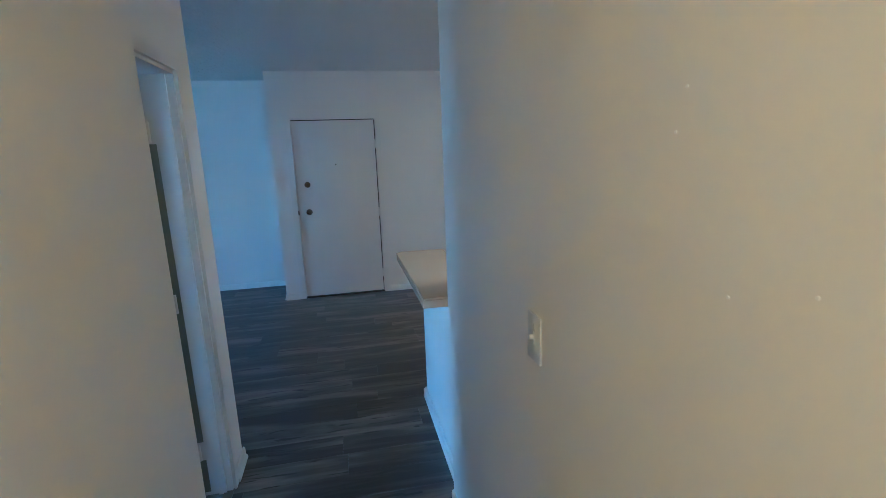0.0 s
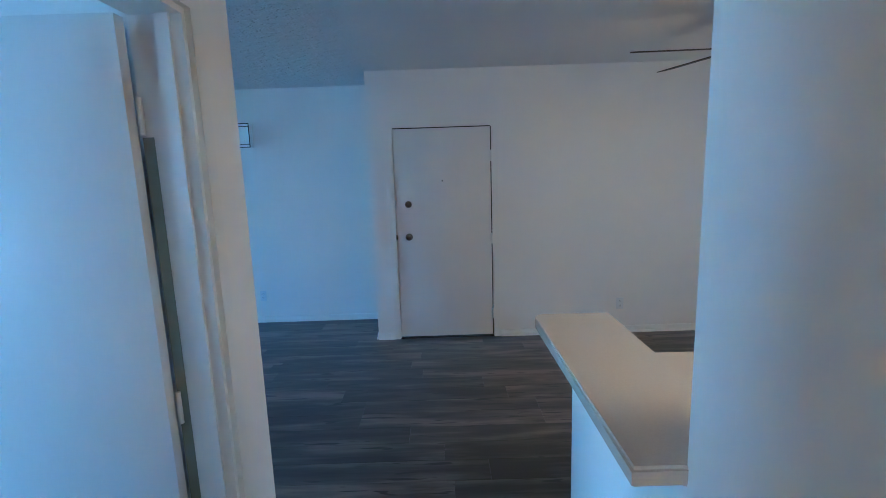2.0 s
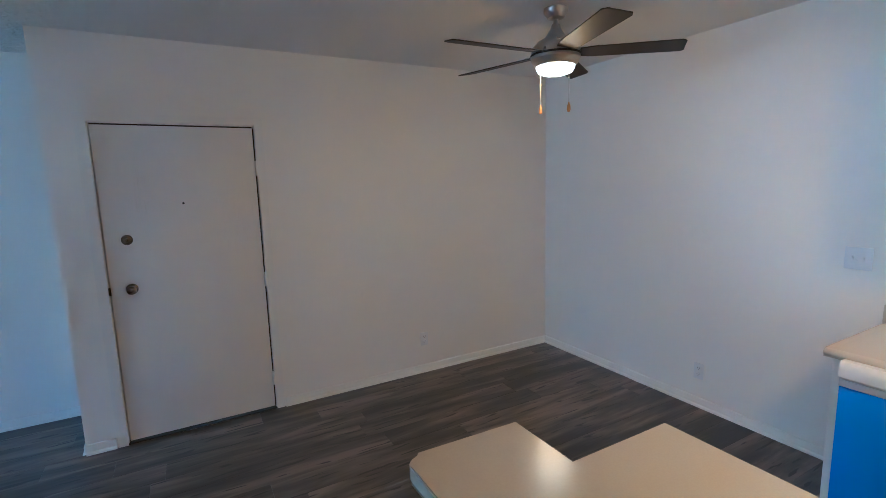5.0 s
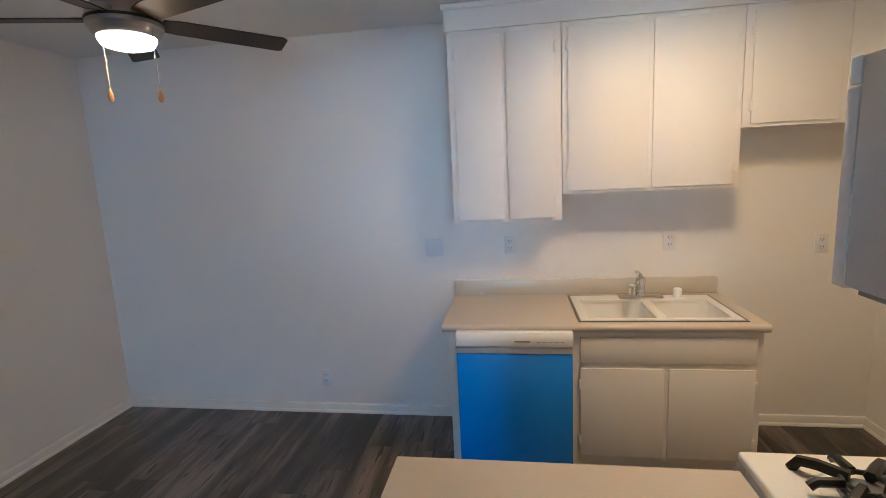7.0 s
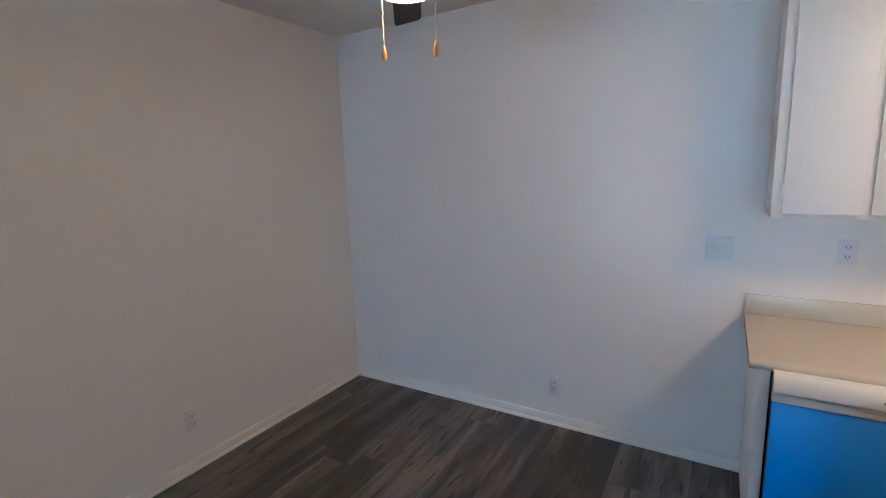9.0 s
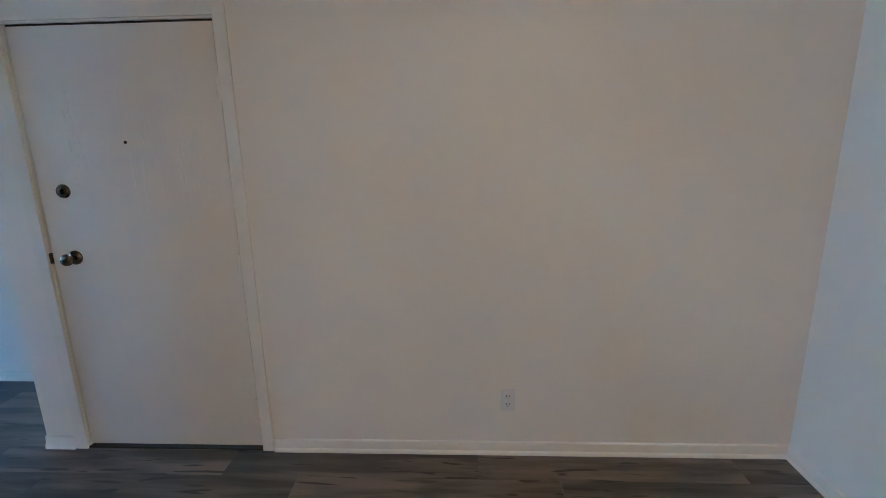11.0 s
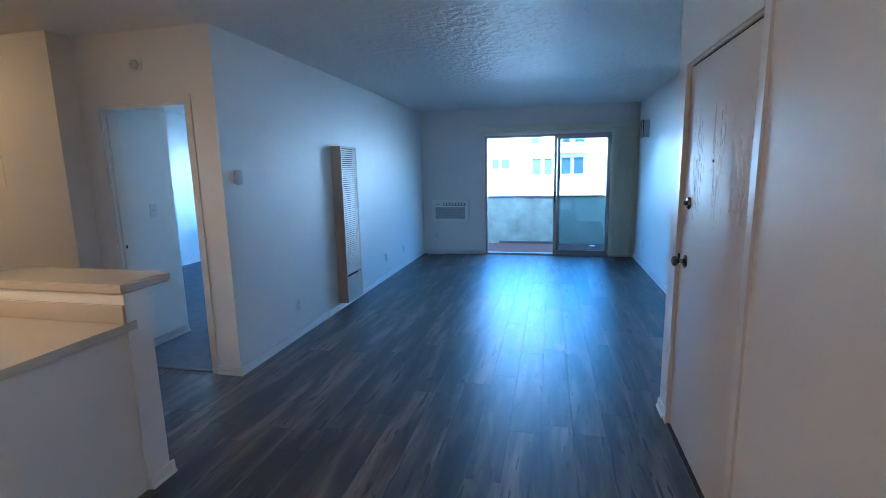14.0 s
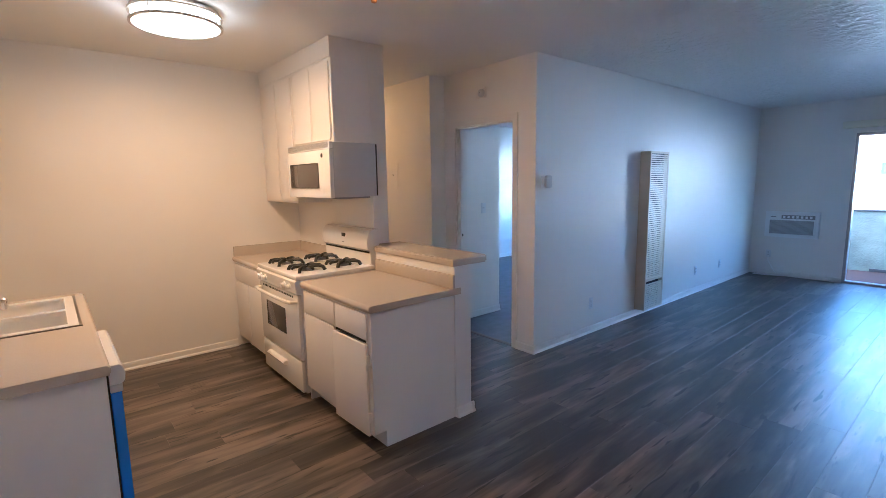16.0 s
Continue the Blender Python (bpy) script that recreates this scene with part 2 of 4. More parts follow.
GLASS = glass_material("door_glass", (0.62, 0.70, 0.745))
OVEN_GLASS = surface("oven_glass", (0.10, 0.09, 0.08), 0.12, relief=0.0, blotch=3, vary=0.1)


def glow(name, color, strength):
    m = bpy.data.materials.new(name)
    m.use_nodes = True
    b = m.node_tree.nodes["Principled BSDF"]
    b.inputs["Base Color"].default_value = (0.9, 0.88, 0.84, 1)
    b.inputs["Emission Color"].default_value = (*color, 1)
    b.inputs["Emission Strength"].default_value = strength
    return m


LIT_GLASS = glow("lit_glass", (1.0, 0.78, 0.55), 0.7)
LIT_SHADE = glow("lit_shade", (1.0, 0.78, 0.55), 0.6)


# ---- building helpers ----
BASE = {}


def shade(me, angle=0.6):
    me.polygons.foreach_set("use_smooth", [True] * len(me.polygons))
    me.set_sharp_from_angle(angle=angle)


def to_mesh(name, bm, material, origin=(0, 0, 0)):
    bmesh.ops.translate(bm, verts=bm.verts, vec=-Vector(origin))
    bmesh.ops.recalc_face_normals(bm, faces=bm.faces)
    me = bpy.data.meshes.new(name)
    bm.to_mesh(me)
    bm.free()
    me.materials.append(material)
    shade(me)
    return me


def thing(name, origin, label, category, group="", kind=""):
    ob = new(name)
    ob.empty_display_size = 0.1
    ob.location = origin
    BASE[ob.name] = Vector(origin)
    return tagged(ob, label, category, group, kind)


def part(name, bm, material, parent, label=""):
    origin = BASE[parent.name]
    ob = new(name, to_mesh(name, bm, material, origin))
    ob.parent = parent
    BASE[ob.name] = origin
    if label:
        tagged(ob, label)
    return ob


def single(name, bm, material, label, category, group="", kind="", origin=(0, 0, 0)):
    ob = new(name, to_mesh(name, bm, material, origin))
    ob.location = origin
    BASE[ob.name] = Vector(origin)
    return tagged(ob, label, category, group, kind)


def box(x0, x1, y0, y1, z0, z1, bevel=0.0, seg=2, bm=None):
    out = bm or bmesh.new()
    made = bmesh.ops.create_cube(out, size=1.0, matrix=Matrix.LocRotScale(((x0 + x1) / 2, (y0 + y1) / 2, (z0 + z1) / 2), None, (abs(x1 - x0), abs(y1 - y0), abs(z1 - z0))))
    if bevel:
        edges = {e for v in made["verts"] for e in v.link_edges}
        bmesh.ops.bevel(out, geom=list(edges), offset=bevel, segments=seg, affect="EDGES", profile=0.5)
    return out


def boxes(*specs):
    bm = bmesh.new()
    for s in specs:
        box(*s, bm=bm)
    return bm


def rod(p0, p1, r0, r1=None, seg=16, bm=None, caps=True):
    out = bm or bmesh.new()
    p0, p1 = Vector(p0), Vector(p1)
    d = p1 - p0
    m = Matrix.Translation((p0 + p1) / 2) @ d.to_track_quat("Z", "Y").to_matrix().to_4x4()
    bmesh.ops.create_cone(out, cap_ends=caps, segments=seg, radius1=r0, radius2=r0 if r1 is None else r1, depth=d.length, matrix=m)
    return out


def lathe(profile, centre, seg=32, bm=None, axis=None):
    """Turns (radius, height) pairs round the z axis at centre."""
    out = bm or bmesh.new()
    rings = []
    for r, h in profile:
        if r < 1e-5:
            rings.append([out.verts.new((0, 0, h))])
        else:
            rings.append([out.verts.new((r * math.cos(2 * math.pi * i / seg), r * math.sin(2 * math.pi * i / seg), h)) for i in range(seg)])
    verts = [v for ring in rings for v in ring]
    for a, b in zip(rings, rings[1:]):
        for i in range(seg):
            j = (i + 1) % seg
            if len(a) == 1 and len(b) == 1:
                continue
            if len(a) == 1:
                out.faces.new((a[0], b[i], b[j]))
            elif len(b) == 1:
                out.faces.new((a[i], a[j], b[0]))
            else:
                out.faces.new((a[i], a[j], b[j], b[i]))
    m = Matrix.Translation(centre)
    if axis is not None:
        m = m @ Vector(axis).to_track_quat("Z", "Y").to_matrix().to_4x4()
    bmesh.ops.transform(out, matrix=m, verts=verts)
    return out


def prism(outline, direction, bm=None):
    """Extrudes a closed outline of 3D points along a vector."""
    out = bm or bmesh.new()
    a = [out.verts.new(p) for p in outline]
    b = [out.verts.new(Vector(p) + Vector(direction)) for p in outline]
    out.faces.new(a)
    out.faces.new(b[::-1])
    for i in range(len(a)):
        j = (i + 1) % len(a)
        out.faces.new((a[i], b[i], b[j], a[j]))
    return out


def tube(points, r, seg=8, bm=None):
    out = bm or bmesh.new()
    pts = [Vector(p) for p in points]
    rings = []
    for i, p in enumerate(pts):
        d = (pts[min(i + 1, len(pts) - 1)] - pts[max(i - 1, 0)]).normalized()
        q = d.to_track_quat("Z", "Y")
        rings.append([out.verts.new(p + q @ Vector((r * math.cos(2 * math.pi * k / seg), r * math.sin(2 * math.pi * k / seg), 0))) for k in range(seg)])
    for a, b in zip(rings, rings[1:]):
        for k in range(seg):
            out.faces.new((a[k], a[(k + 1) % seg], b[(k + 1) % seg], b[k]))
    out.faces.new(rings[0][::-1])
    out.faces.new(rings[-1])
    return out


# ---- structure ----
H = 2.55
XW, YN, YS = -9.09, 0.69, -3.005
XB = -3.675
XH = -3.49
XP0, XP1 = -2.595, -2.46
YK = -5.04
YE = -8.2
T = 0.12


def wall(name, label, *specs):
    return single(name, boxes(*specs), WALL, label, "wall", kind="structure")


wall("wall_east", "white painted plaster wall of dining area and kitchen", (0, T, -1.04, T, 0, H), (-0.004, T, YK - T, -1.04, 0, H))
DX0, DX1, DZ = -3.525, -2.595, 2.045
wall("wall_entry", "white painted wall holding the entry door", (-3.745, DX0, 0, T, 0, H), (DX1, 0, 0, T, 0, H), (DX0, DX1, 0, T, DZ, H), (-3.745, -3.745 + T, T, YN + T, 0, H))
# unseen wall, added to keep sun off the balcony parapet
wall("wall_sun_block", "unseen wall added to shade the balcony", (XW - T, XW, YN + T, 4.0, -3.0, H + 0.15))
wall("wall_living_north", "white painted living room wall with two sconces", (XW - T, -3.745, YN, YN + T, 0, H))
SY0, SY1, SZ = -1.84, 0.285, 2.09
wall("wall_window", "white painted wall round the sliding balcony door", (XW - T, XW, YS - T, SY0, 0, H), (XW - T, XW, SY1, YN, 0, H), (XW - T, XW, SY0, SY1, SZ, H))
wall("wall_living_south", "white painted living room wall behind the heater", (XW, XB, YS - T, YS, 0, H))
BY0, BY1, BZ = -4.005, -3.245, 2.045
wall("wall_bedroom", "white painted wall with the bedroom doorway", (XB - T, XB, BY1, YS - T, 0, H), (XB - T, XB, -4.175, BY0, 0, H), (XB - T, XB, BY0, BY1, BZ, H))
wall("wall_hall_west", "warm lit white hallway wall with a panel cover", (XB - T, XH, YE, -4.175, 0, H))
wall("wall_partition", "white partition between hallway and kitchen", (XP0, XP1, YE, -3.615, 0, H))
XQ0, XQ1 = -2.545, -2.411
wall("half_wall", "white half wall under the breakfast bar", (XQ0, XQ1, -3.615, -2.61, 0, 0.995))
wall("wall_kitchen_south", "white painted kitchen end wall", (XP1, 0, YK - T, YK, 0, H))
wall("wall_hall_end", "white painted wall closing the hallway", (XH, XP0, YE - T, YE, 0, H))
# bedroom shell, with its window opening in the outer wall
BS = -6.85
wall("wall_bedroom_closet", "white bedroom closet wall with a light switch", (-4.51, XB - T, BS, -4.2, 0, H))
wall("wall_bedroom_south", "white bedroom wall lit by daylight", (XW - T, -4.51, BS - T, BS, 0, H))
wall("wall_bedroom_west", "white outer bedroom wall with a window opening", (XW - T, XW, BS, -6.5, 0, H), (XW - T, XW, -4.35, YS - T, 0, H), (XW - T, XW, -6.5, -4.35, 0, 0.9), (XW - T, XW, -6.5, -4.35, 2.08, H))
single("ceiling", boxes((XW - T, T, YE - T, YN + T, H, H + 0.15)), CEILING, "white knockdown-textured ceiling", "ceiling", kind="structure")
single("bedroom_floor", boxes((XW, XB - 0.045, BS, YS - T, -0.06, 0.0)), CARPET, "dark grey cut-pile bedroom carpet", "carpet", kind="structure")
floor = single("floor", boxes((XW, 0, YE, YN, -0.06, -0.0065)), SUBFLOOR, "grey-brown vinyl plank floor laid lengthwise", "floor", kind="structure")
single("threshold", box(XB - 0.045, XB + 0.002, BY0, BY1, -0.004, 0.006, 0.003), STRIP, "brown transition strip between plank and carpet", "threshold", kind="structure")

BASE_PROFILE = ((0, 0), (0.022, 0), (0.022, 0.007), (0.018, 0.016), (0.012, 0.02), (0.012, 0.052), (0.009, 0.062), (0.004, 0.066), (0, 0.066))


def baseboard(x0, y0, x1, y1, nx, ny):
    p0, d = Vector((x0, y0, 0)), Vector((x1 - x0, y1 - y0, 0))
    n = Vector((nx, ny, 0))
    outline = [p0 + n * a + Vector((0, 0, h)) for a, h in BASE_PROFILE]
    return single("baseboard", prism(outline, d), TRIM, "white painted baseboard with a shoe moulding", "baseboard", kind="structure")


for b in ((-2.535, 0, 0, 0, 0, -1), (-3.745, 0, -3.585, 0, 0, -1), (0, 0, 0, -1.04, -1, 0), (-0.004, -1.04, -0.004, -2.6, -1, 0), (-0.004, -4.16, -0.004, YK, -1, 0),
          (XP1 + 0.68, YK, 0, YK, 0, 1), (XW, YN, -3.745, YN, 0, -1), (XW, YS, XB, YS, 0, 1), (XW, YS, XW, SY0, 1, 0), (XW, SY1, XW, YN, 1, 0),
          (XB, YS + 0.022, XB, -3.2, 1, 0), (XP0, YE, XP0, -3.614, -1, 0), (XQ0, -3.614, XQ0, -2.588, -1, 0), (XQ0 - 0.022, -2.61, XQ1 - 0.004, -2.61, 0, 1), (XH, YE, XH, -4.11, 1, 0),
          (-4.51, -4.2, XB - T, -4.2, 0, 1), (-4.51, BS, -4.51, -4.2, -1, 0), (XW, BS, -4.51, BS, 0, 1), (-3.745, 0, -3.745, YN, -1, 0)):
    baseboard(*b)

# ---- entry door ----
door = thing("door_1", ((DX0 + DX1) / 2, 0.03, 0), "closed white entry door with brushed paint runs", "door", kind="structure")
slab = part("slab", box(DX0 + 0.012, DX1 - 0.014, 0.008, 0.05, 0.018, 2.029, 0.002), DOOR, door)
# shade in the gap round the slab, put in as a dark strip
part("slab_gap_shade", boxes((DX1 - 0.0135, DX1 - 0.0055, 0.014, 0.05, 0.018, 2.0295), (DX0 + 0.012, DX1 - 0.0135, 0.014, 0.05, 2.0295, DZ - 0.0065)), DARK, door, "dark strip painted in for the shade of the door gap")
part("jamb", boxes((DX0, DX0 + 0.006, 0.002, T, 0, DZ), (DX1 - 0.005, DX1, 0.002, T, 0, DZ), (DX0, DX1, 0.002, T, DZ - 0.006, DZ), (DX0, DX1, 0.052, T, 0.02, DZ)), TRIM, door)
part("sill", box(DX0, DX1, -0.006, 0.1, -0.003, 0.009, 0.002), DARK, door, "dark threshold strip under the door")
part("casing", boxes((DX0 - 0.055, DX0 + 0.002, -0.014, 0.001, 0, DZ + 0.05), (DX0 + 0.002, DX1 - 0.002, -0.014, 0.001, DZ + 0.003, DZ + 0.05), (DX1 - 0.002, DX1 + 0.052, -0.011, 0.001, 0, DZ + 0.05)), TRIM, door)
# raised runs of paint on the upper half of the slab
rng = random.Random(5)
bm = bmesh.new()
for i in range(140):
    cx = rng.choice((-3.33, -3.28, -3.24, -3.05, -2.99, -2.80, -2.74, -2.68)) + rng.gauss(0, 0.03)
    z0 = rng.uniform(1.22, 1.62)
    ln = rng.uniform(0.04, 0.26)
    cx = min(max(cx, DX0 + 0.03), DX1 - 0.03)
    w = rng.uniform(0.0019, 0.0028)
    pts = [(cx + rng.gauss(0, 0.0016), 0.0097, min(z0 + ln * k / 5, 1.84)) for k in range(6)]
    tube(pts, w, 5, bm)
part("paint_runs", bm, DOOR, slab, "raised paint runs")
bm = lathe([(0.0, 0.0), (0.034, 0.0), (0.034, 0.006), (0.024, 0.012), (0.013, 0.016), (0.013, 0.034), (0.022, 0.04), (0.028, 0.05), (0.026, 0.062), (0.014, 0.068), (0.0, 0.068)], (-3.40, 0.008, 1.018), 28, axis=(0, -1, 0))
part("door_knob", bm, BRONZE, slab, "round aged brass knob")
bm = lathe([(0.0, 0.0), (0.032, 0.0), (0.032, 0.006), (0.026, 0.014), (0.0, 0.016)], (-3.395, 0.008, 1.33), 28, axis=(0, -1, 0))
box(-3.40, -3.39, -0.022, -0.006, 1.318, 1.342, 0.003, bm=bm)
part("deadbolt", bm, BRONZE, slab, "aged brass deadbolt")
part("peephole", lathe([(0, 0), (0.007, 0), (0.007, 0.003), (0.0, 0.004)], (-3.065, 0.008, 1.543), 14, axis=(0, -1, 0)), BLACK, slab)
part("latch_strike", box(DX0 + 0.002, DX0 + 0.014, -0.001, 0.01, 0.99, 1.04), DARK, door)
for z in (0.24, 0.98, 1.76):
    h = part("hinge", rod((DX1 - 0.009, -0.006, z - 0.05), (DX1 - 0.009, -0.006, z + 0.05), 0.008, seg=12), TRIM, door)
    part("hinge_leaf", box(DX1 - 0.003, DX1 + 0.022, -0.0105, -0.0065, z - 0.05, z + 0.05, 0.001), TRIM, h)

# ---- bedroom doorway ----
bd = thing("door_2", (XB, BY1, 0), "white bedroom door standing open into the room", "door", kind="structure")
part("casing", boxes((XB - 0.001, XB + 0.014, BY1 - 0.004, BY1 + 0.048, 0, BZ + 0.052), (XB - 0.001, XB + 0.014, BY0 - 0.05, BY0 + 0.004, 0, BZ + 0.052), (XB - 0.001, XB + 0.014, BY0 + 0.004, BY1 - 0.004, BZ - 0.002, BZ + 0.052)), TRIM, bd)
part("jamb", boxes((XB - T - 0.01, XB - 0.001, BY1 - 0.018, BY1, 0, BZ), (XB - T - 0.01, XB - 0.001, BY0, BY0 + 0.018, 0, BZ), (XB - T - 0.01, XB - 0.001, BY0 + 0.018, BY1 - 0.018, BZ - 0.018, BZ)), TRIM, bd)
part("stop", boxes((XB - 0.065, XB - 0.03, BY1 - 0.028, BY1 - 0.018, 0, BZ - 0.018), (XB - 0.065, XB - 0.03, BY0 + 0.018, BY0 + 0.028, 0, BZ - 0.018)), TRIM, bd)
bslab = part("slab", box(XB - T - 0.71, XB - T - 0.016, BY1 - 0.062, BY1 - 0.026, 0.018, 2.02, 0.002), DOOR, bd)
for z in (0.25, 1.02, 1.79):
    part("hinge", rod((XB - T - 0.006, BY1 - 0.026, z - 0.045), (XB - T - 0.006, BY1 - 0.026, z + 0.045), 0.007, seg=12), TRIM, bslab)
for sgn, y in ((-1, BY1 - 0.062), (1, BY1 - 0.026)):
    part("door_knob", lathe([(0, 0), (0.03, 0), (0.03, 0.006), (0.012, 0.012), (0.012, 0.03), (0.026, 0.04), (0.024, 0.055), (0, 0.06)], (XB - T - 0.64, y, 0.98), 24, axis=(0, sgn, 0)), BRONZE, bslab)
# the dim gap between door and jamb is painted as strips on the jamb
for z0, z1 in ((0.02, 0.2), (0.30, 1.74)):
    part("hinge_gap_shade", box(XB - T - 0.012, XB - T + 0.016, BY1 - 0.0195, BY1 - 0.017, z0, z1), GAPGREEN, bd, "dark green strip standing in for the dim hinge-side gap")
part("strike_plate", box(XB - 0.062, XB - 0.048, BY0 + 0.0275, BY0 + 0.0295, 0.965, 0.99), DARK, bd)

# ---- sliding door ----
sd = thing("window_1", (XW, (SY0 + SY1) / 2, 0), "aluminium sliding glass door slid open to a balcony", "sliding door", kind="structure")
part("frame", boxes((XW - 0.1, XW + 0.004, SY0, SY0 + 0.035, 0, SZ), (XW - 0.1, XW + 0.004, SY1 - 0.035, SY1, 0, SZ), (XW - 0.1, XW + 0.004, SY0 + 0.035, SY1 - 0.035, SZ - 0.04, SZ), (XW - 0.1, XW + 0.004, SY0 + 0.035, SY1 - 0.035, -0.005, 0.03)), ALU, sd)
for k, (x, y0, y1) in enumerate(((XW - 0.04, -0.655, SY1 - 0.035), (XW - 0.075, -0.60, SY1 - 0.035))):
    pn = part("panel", boxes((x - 0.015, x + 0.015, y0, y0 + 0.05, 0.03, SZ - 0.04), (x - 0.015, x + 0.015, y1 - 0.04, y1, 0.03, SZ - 0.04), (x - 0.015, x + 0.015, y0 + 0.05, y1 - 0.04, SZ - 0.085, SZ - 0.04), (x - 0.015, x + 0.015, y0 + 0.05, y1 - 0.04, 0.03, 0.09)), ALU, sd)
    g = part("pane", box(x - 0.002, x + 0.002, y0 + 0.05, y1 - 0.04, 0.09, SZ - 0.085), GLASS, pn)
    g.visible_shadow = False
    if k == 0:
        part("pull", box(x + 0.015, x + 0.04, y0 + 0.008, y0 + 0.034, 0.92, 1.12, 0.006), BLACK, pn, "black door pull")

vb = thing("vertical_blind", (XW, 0.48, 2.2), "cream vertical blind stacked open beside the glass door", "blind")
part("valance", box(XW + 0.012, XW + 0.10, -1.98, 0.685, 2.155, 2.245, 0.004), VINYL, vb)
for i in range(13):
    y = 0.30 + i * 0.029
    a = radians(20 + 8 * math.sin(i * 1.7))
    dx, dy = 0.042 * math.sin(a), 0.042 * math.cos(a)
    bm = bmesh.new()
    cx = XW + 0.06
    n = 6
    rows = []
    for z in (0.03, 2.155):
        row = []
        for s in (0, 1):
            for k in range(n + 1):
                u = -1 + 2 * k / n
                bow = 0.006 * (1 - u * u) + 0.0012 * s
                row.append(bm.verts.new((cx + dx * u - bow * math.cos(a), y + dy * u + bow * math.sin(a), z)))
        rows.append(row)
    m = n + 1
    ring = list(range(m)) + list(range(2 * m - 1, m - 1, -1))
    for q in range(len(ring)):
        r = ring[(q + 1) % len(ring)]
        bm.faces.new((rows[0][ring[q]], rows[0][r], rows[1][r], rows[1][ring[q]]))
    bm.faces.new([rows[0][q] for q in ring])
    bm.faces.new([rows[1][q] for q in ring][::-1])
    part("vane", bm, VINYL, vb)

# ---- balcony and the building across ----
single("balcony_floor", boxes((-10.75, XW - T, -3.3, 1.2, -0.25, -0.03)), BALCONY, "reddish stained concrete balcony floor", "floor", kind="structure")
bp = thing("balcony_wall", (-10.68, -1, 0), "weather-stained stucco balcony parapet with a dark cap", "parapet", kind="structure")
part("panel", boxes((-10.75, -10.60, -3.3, 1.2, -0.03, 0.935), (-10.60, XW - T, -3.3, -3.16, -0.03, 0.935), (-10.60, XW - T, 1.06, 1.2, -0.03, 0.935)), PARAPET, bp)
part("kick_board", box(-10.60, -10.585, -1.75, -0.62, -0.03, 0.02, 0.003), TRIMWOOD, bp, "brown board along the foot of the parapet")
part("cap", box(-10.77, -10.58, -3.32, 1.22, 0.935, 0.965, 0.004), TRIMWOOD, bp, "dark painted rail cap")
single("white_dish", lathe([(0, 0.0), (0.05, 0.0), (0.06, 0.012), (0.055, 0.02), (0, 0.024)], (-10.35, 0.12, -0.03), 20), PLASTIC, "small round white dish on the balcony floor", "dish", origin=(-10.35, 0.12, -0.03))
single("ground", boxes((-400, 400, -400, 400, -3.3, -3.0)), GROUND, "grey asphalt ground far below the balcony", "ground", kind="structure")

bld = thing("apartment_building", (-30, 0, -3), "bright white stucco apartment building across the courtyard", "building")
part("wall", boxes((-42, -30, -26, 26, -3, 5.6)), FACADE, bld)
part("roof", boxes((-42.3, -29.6, -26.4, 26.4, 5.6, 5.95)), FACADE, bld)


def far_window(y0, y1, z0, z1, x=-30.0):
    f = 0.05
    fr = part("window", boxes((x, x + 0.07, y0, y0 + f, z0, z1), (x, x + 0.07, y1 - f, y1, z0, z1), (x, x + 0.07, y0 + f, y1 - f, z0, z0 + f), (x, x + 0.07, y0 + f, y1 - f, z1 - f, z1)), PANE_FRAME, bld)
    part("pane", box(x + 0.005, x + 0.02, y0 + f, y1 - f, z0 + f, z1 - f), PANE_FAR, fr)
    part("sill", box(x, x + 0.12, y0 - 0.06, y1 + 0.06, z0 - 0.07, z0 - 0.003), FACADE, fr)


# pairs of sashes along the storey that the balcony faces
for y0, w in ((-8.4, 0.55), (-7.7, 0.55), (-4.27, 0.5), (-3.7, 0.58), (-1.84, 0.58), (-1.15, 0.54), (2.46, 0.55), (3.1, 0.55), (6.0, 0.58), (6.7, 0.58)):
    far_window(y0, y0 + w, 1.08 if -2 < y0 < 0 else 1.48, 2.12)
for y0 in (-0.15, 0.57):
    far_window(y0, y0 + 0.62, 1.10, 2.14)
# shallow bay of the storey above
part("bay", box(-30.0, -29.5, -2.3, 1.5, 2.38, 5.3), FACADE, bld)
for y0, w in ((-1.9, 0.55), (-0.1, 0.5), (0.58, 0.62)):
    far_window(y0, y0 + w, 2.92, 4.2, -29.5)
for y0 in (-7.0, -4.4, 2.6, 5.2):
    far_window(y0, y0 + 0.6, 3.4, 4.6)

# ---- lamps ----
def ceiling_lamp(x, y, r, label):
    lamp = thing("ceiling_light", (x, y, H), label, "ceiling light")
    part("base_plate", lathe([(0, H - 0.002), (r * 0.95, H - 0.002), (r * 0.95, H - 0.018), (0, H - 0.018)], (x, y, 0), 40), NICKEL, lamp)
    part("shade", lathe([(r * 0.9, H - 0.018), (r * 0.93, H - 0.03), (r * 0.93, H - 0.080), (r * 0.87, H - 0.097), (r * 0.5, H - 0.112), (0, H - 0.116)], (x, y, 0), 48), LIT_SHADE, lamp, "glowing white drum shade")
    for z in (H - 0.03, H - 0.086):
        part("ring", lathe([(r * 0.935, z + 0.006), (r, z + 0.006), (r, z - 0.006), (r * 0.935, z - 0.006), (r * 0.935, z + 0.006)], (x, y, 0), 48), NICKEL, lamp)
    for k in range(4):
        a = radians(45 + 90 * k)
        px, py = x + r * 0.975 * math.cos(a), y + r * 0.975 * math.sin(a)
        part("post", rod((px, py, H - 0.036), (px, py, H - 0.080), 0.004, seg=8), NICKEL, lamp)
    return lamp


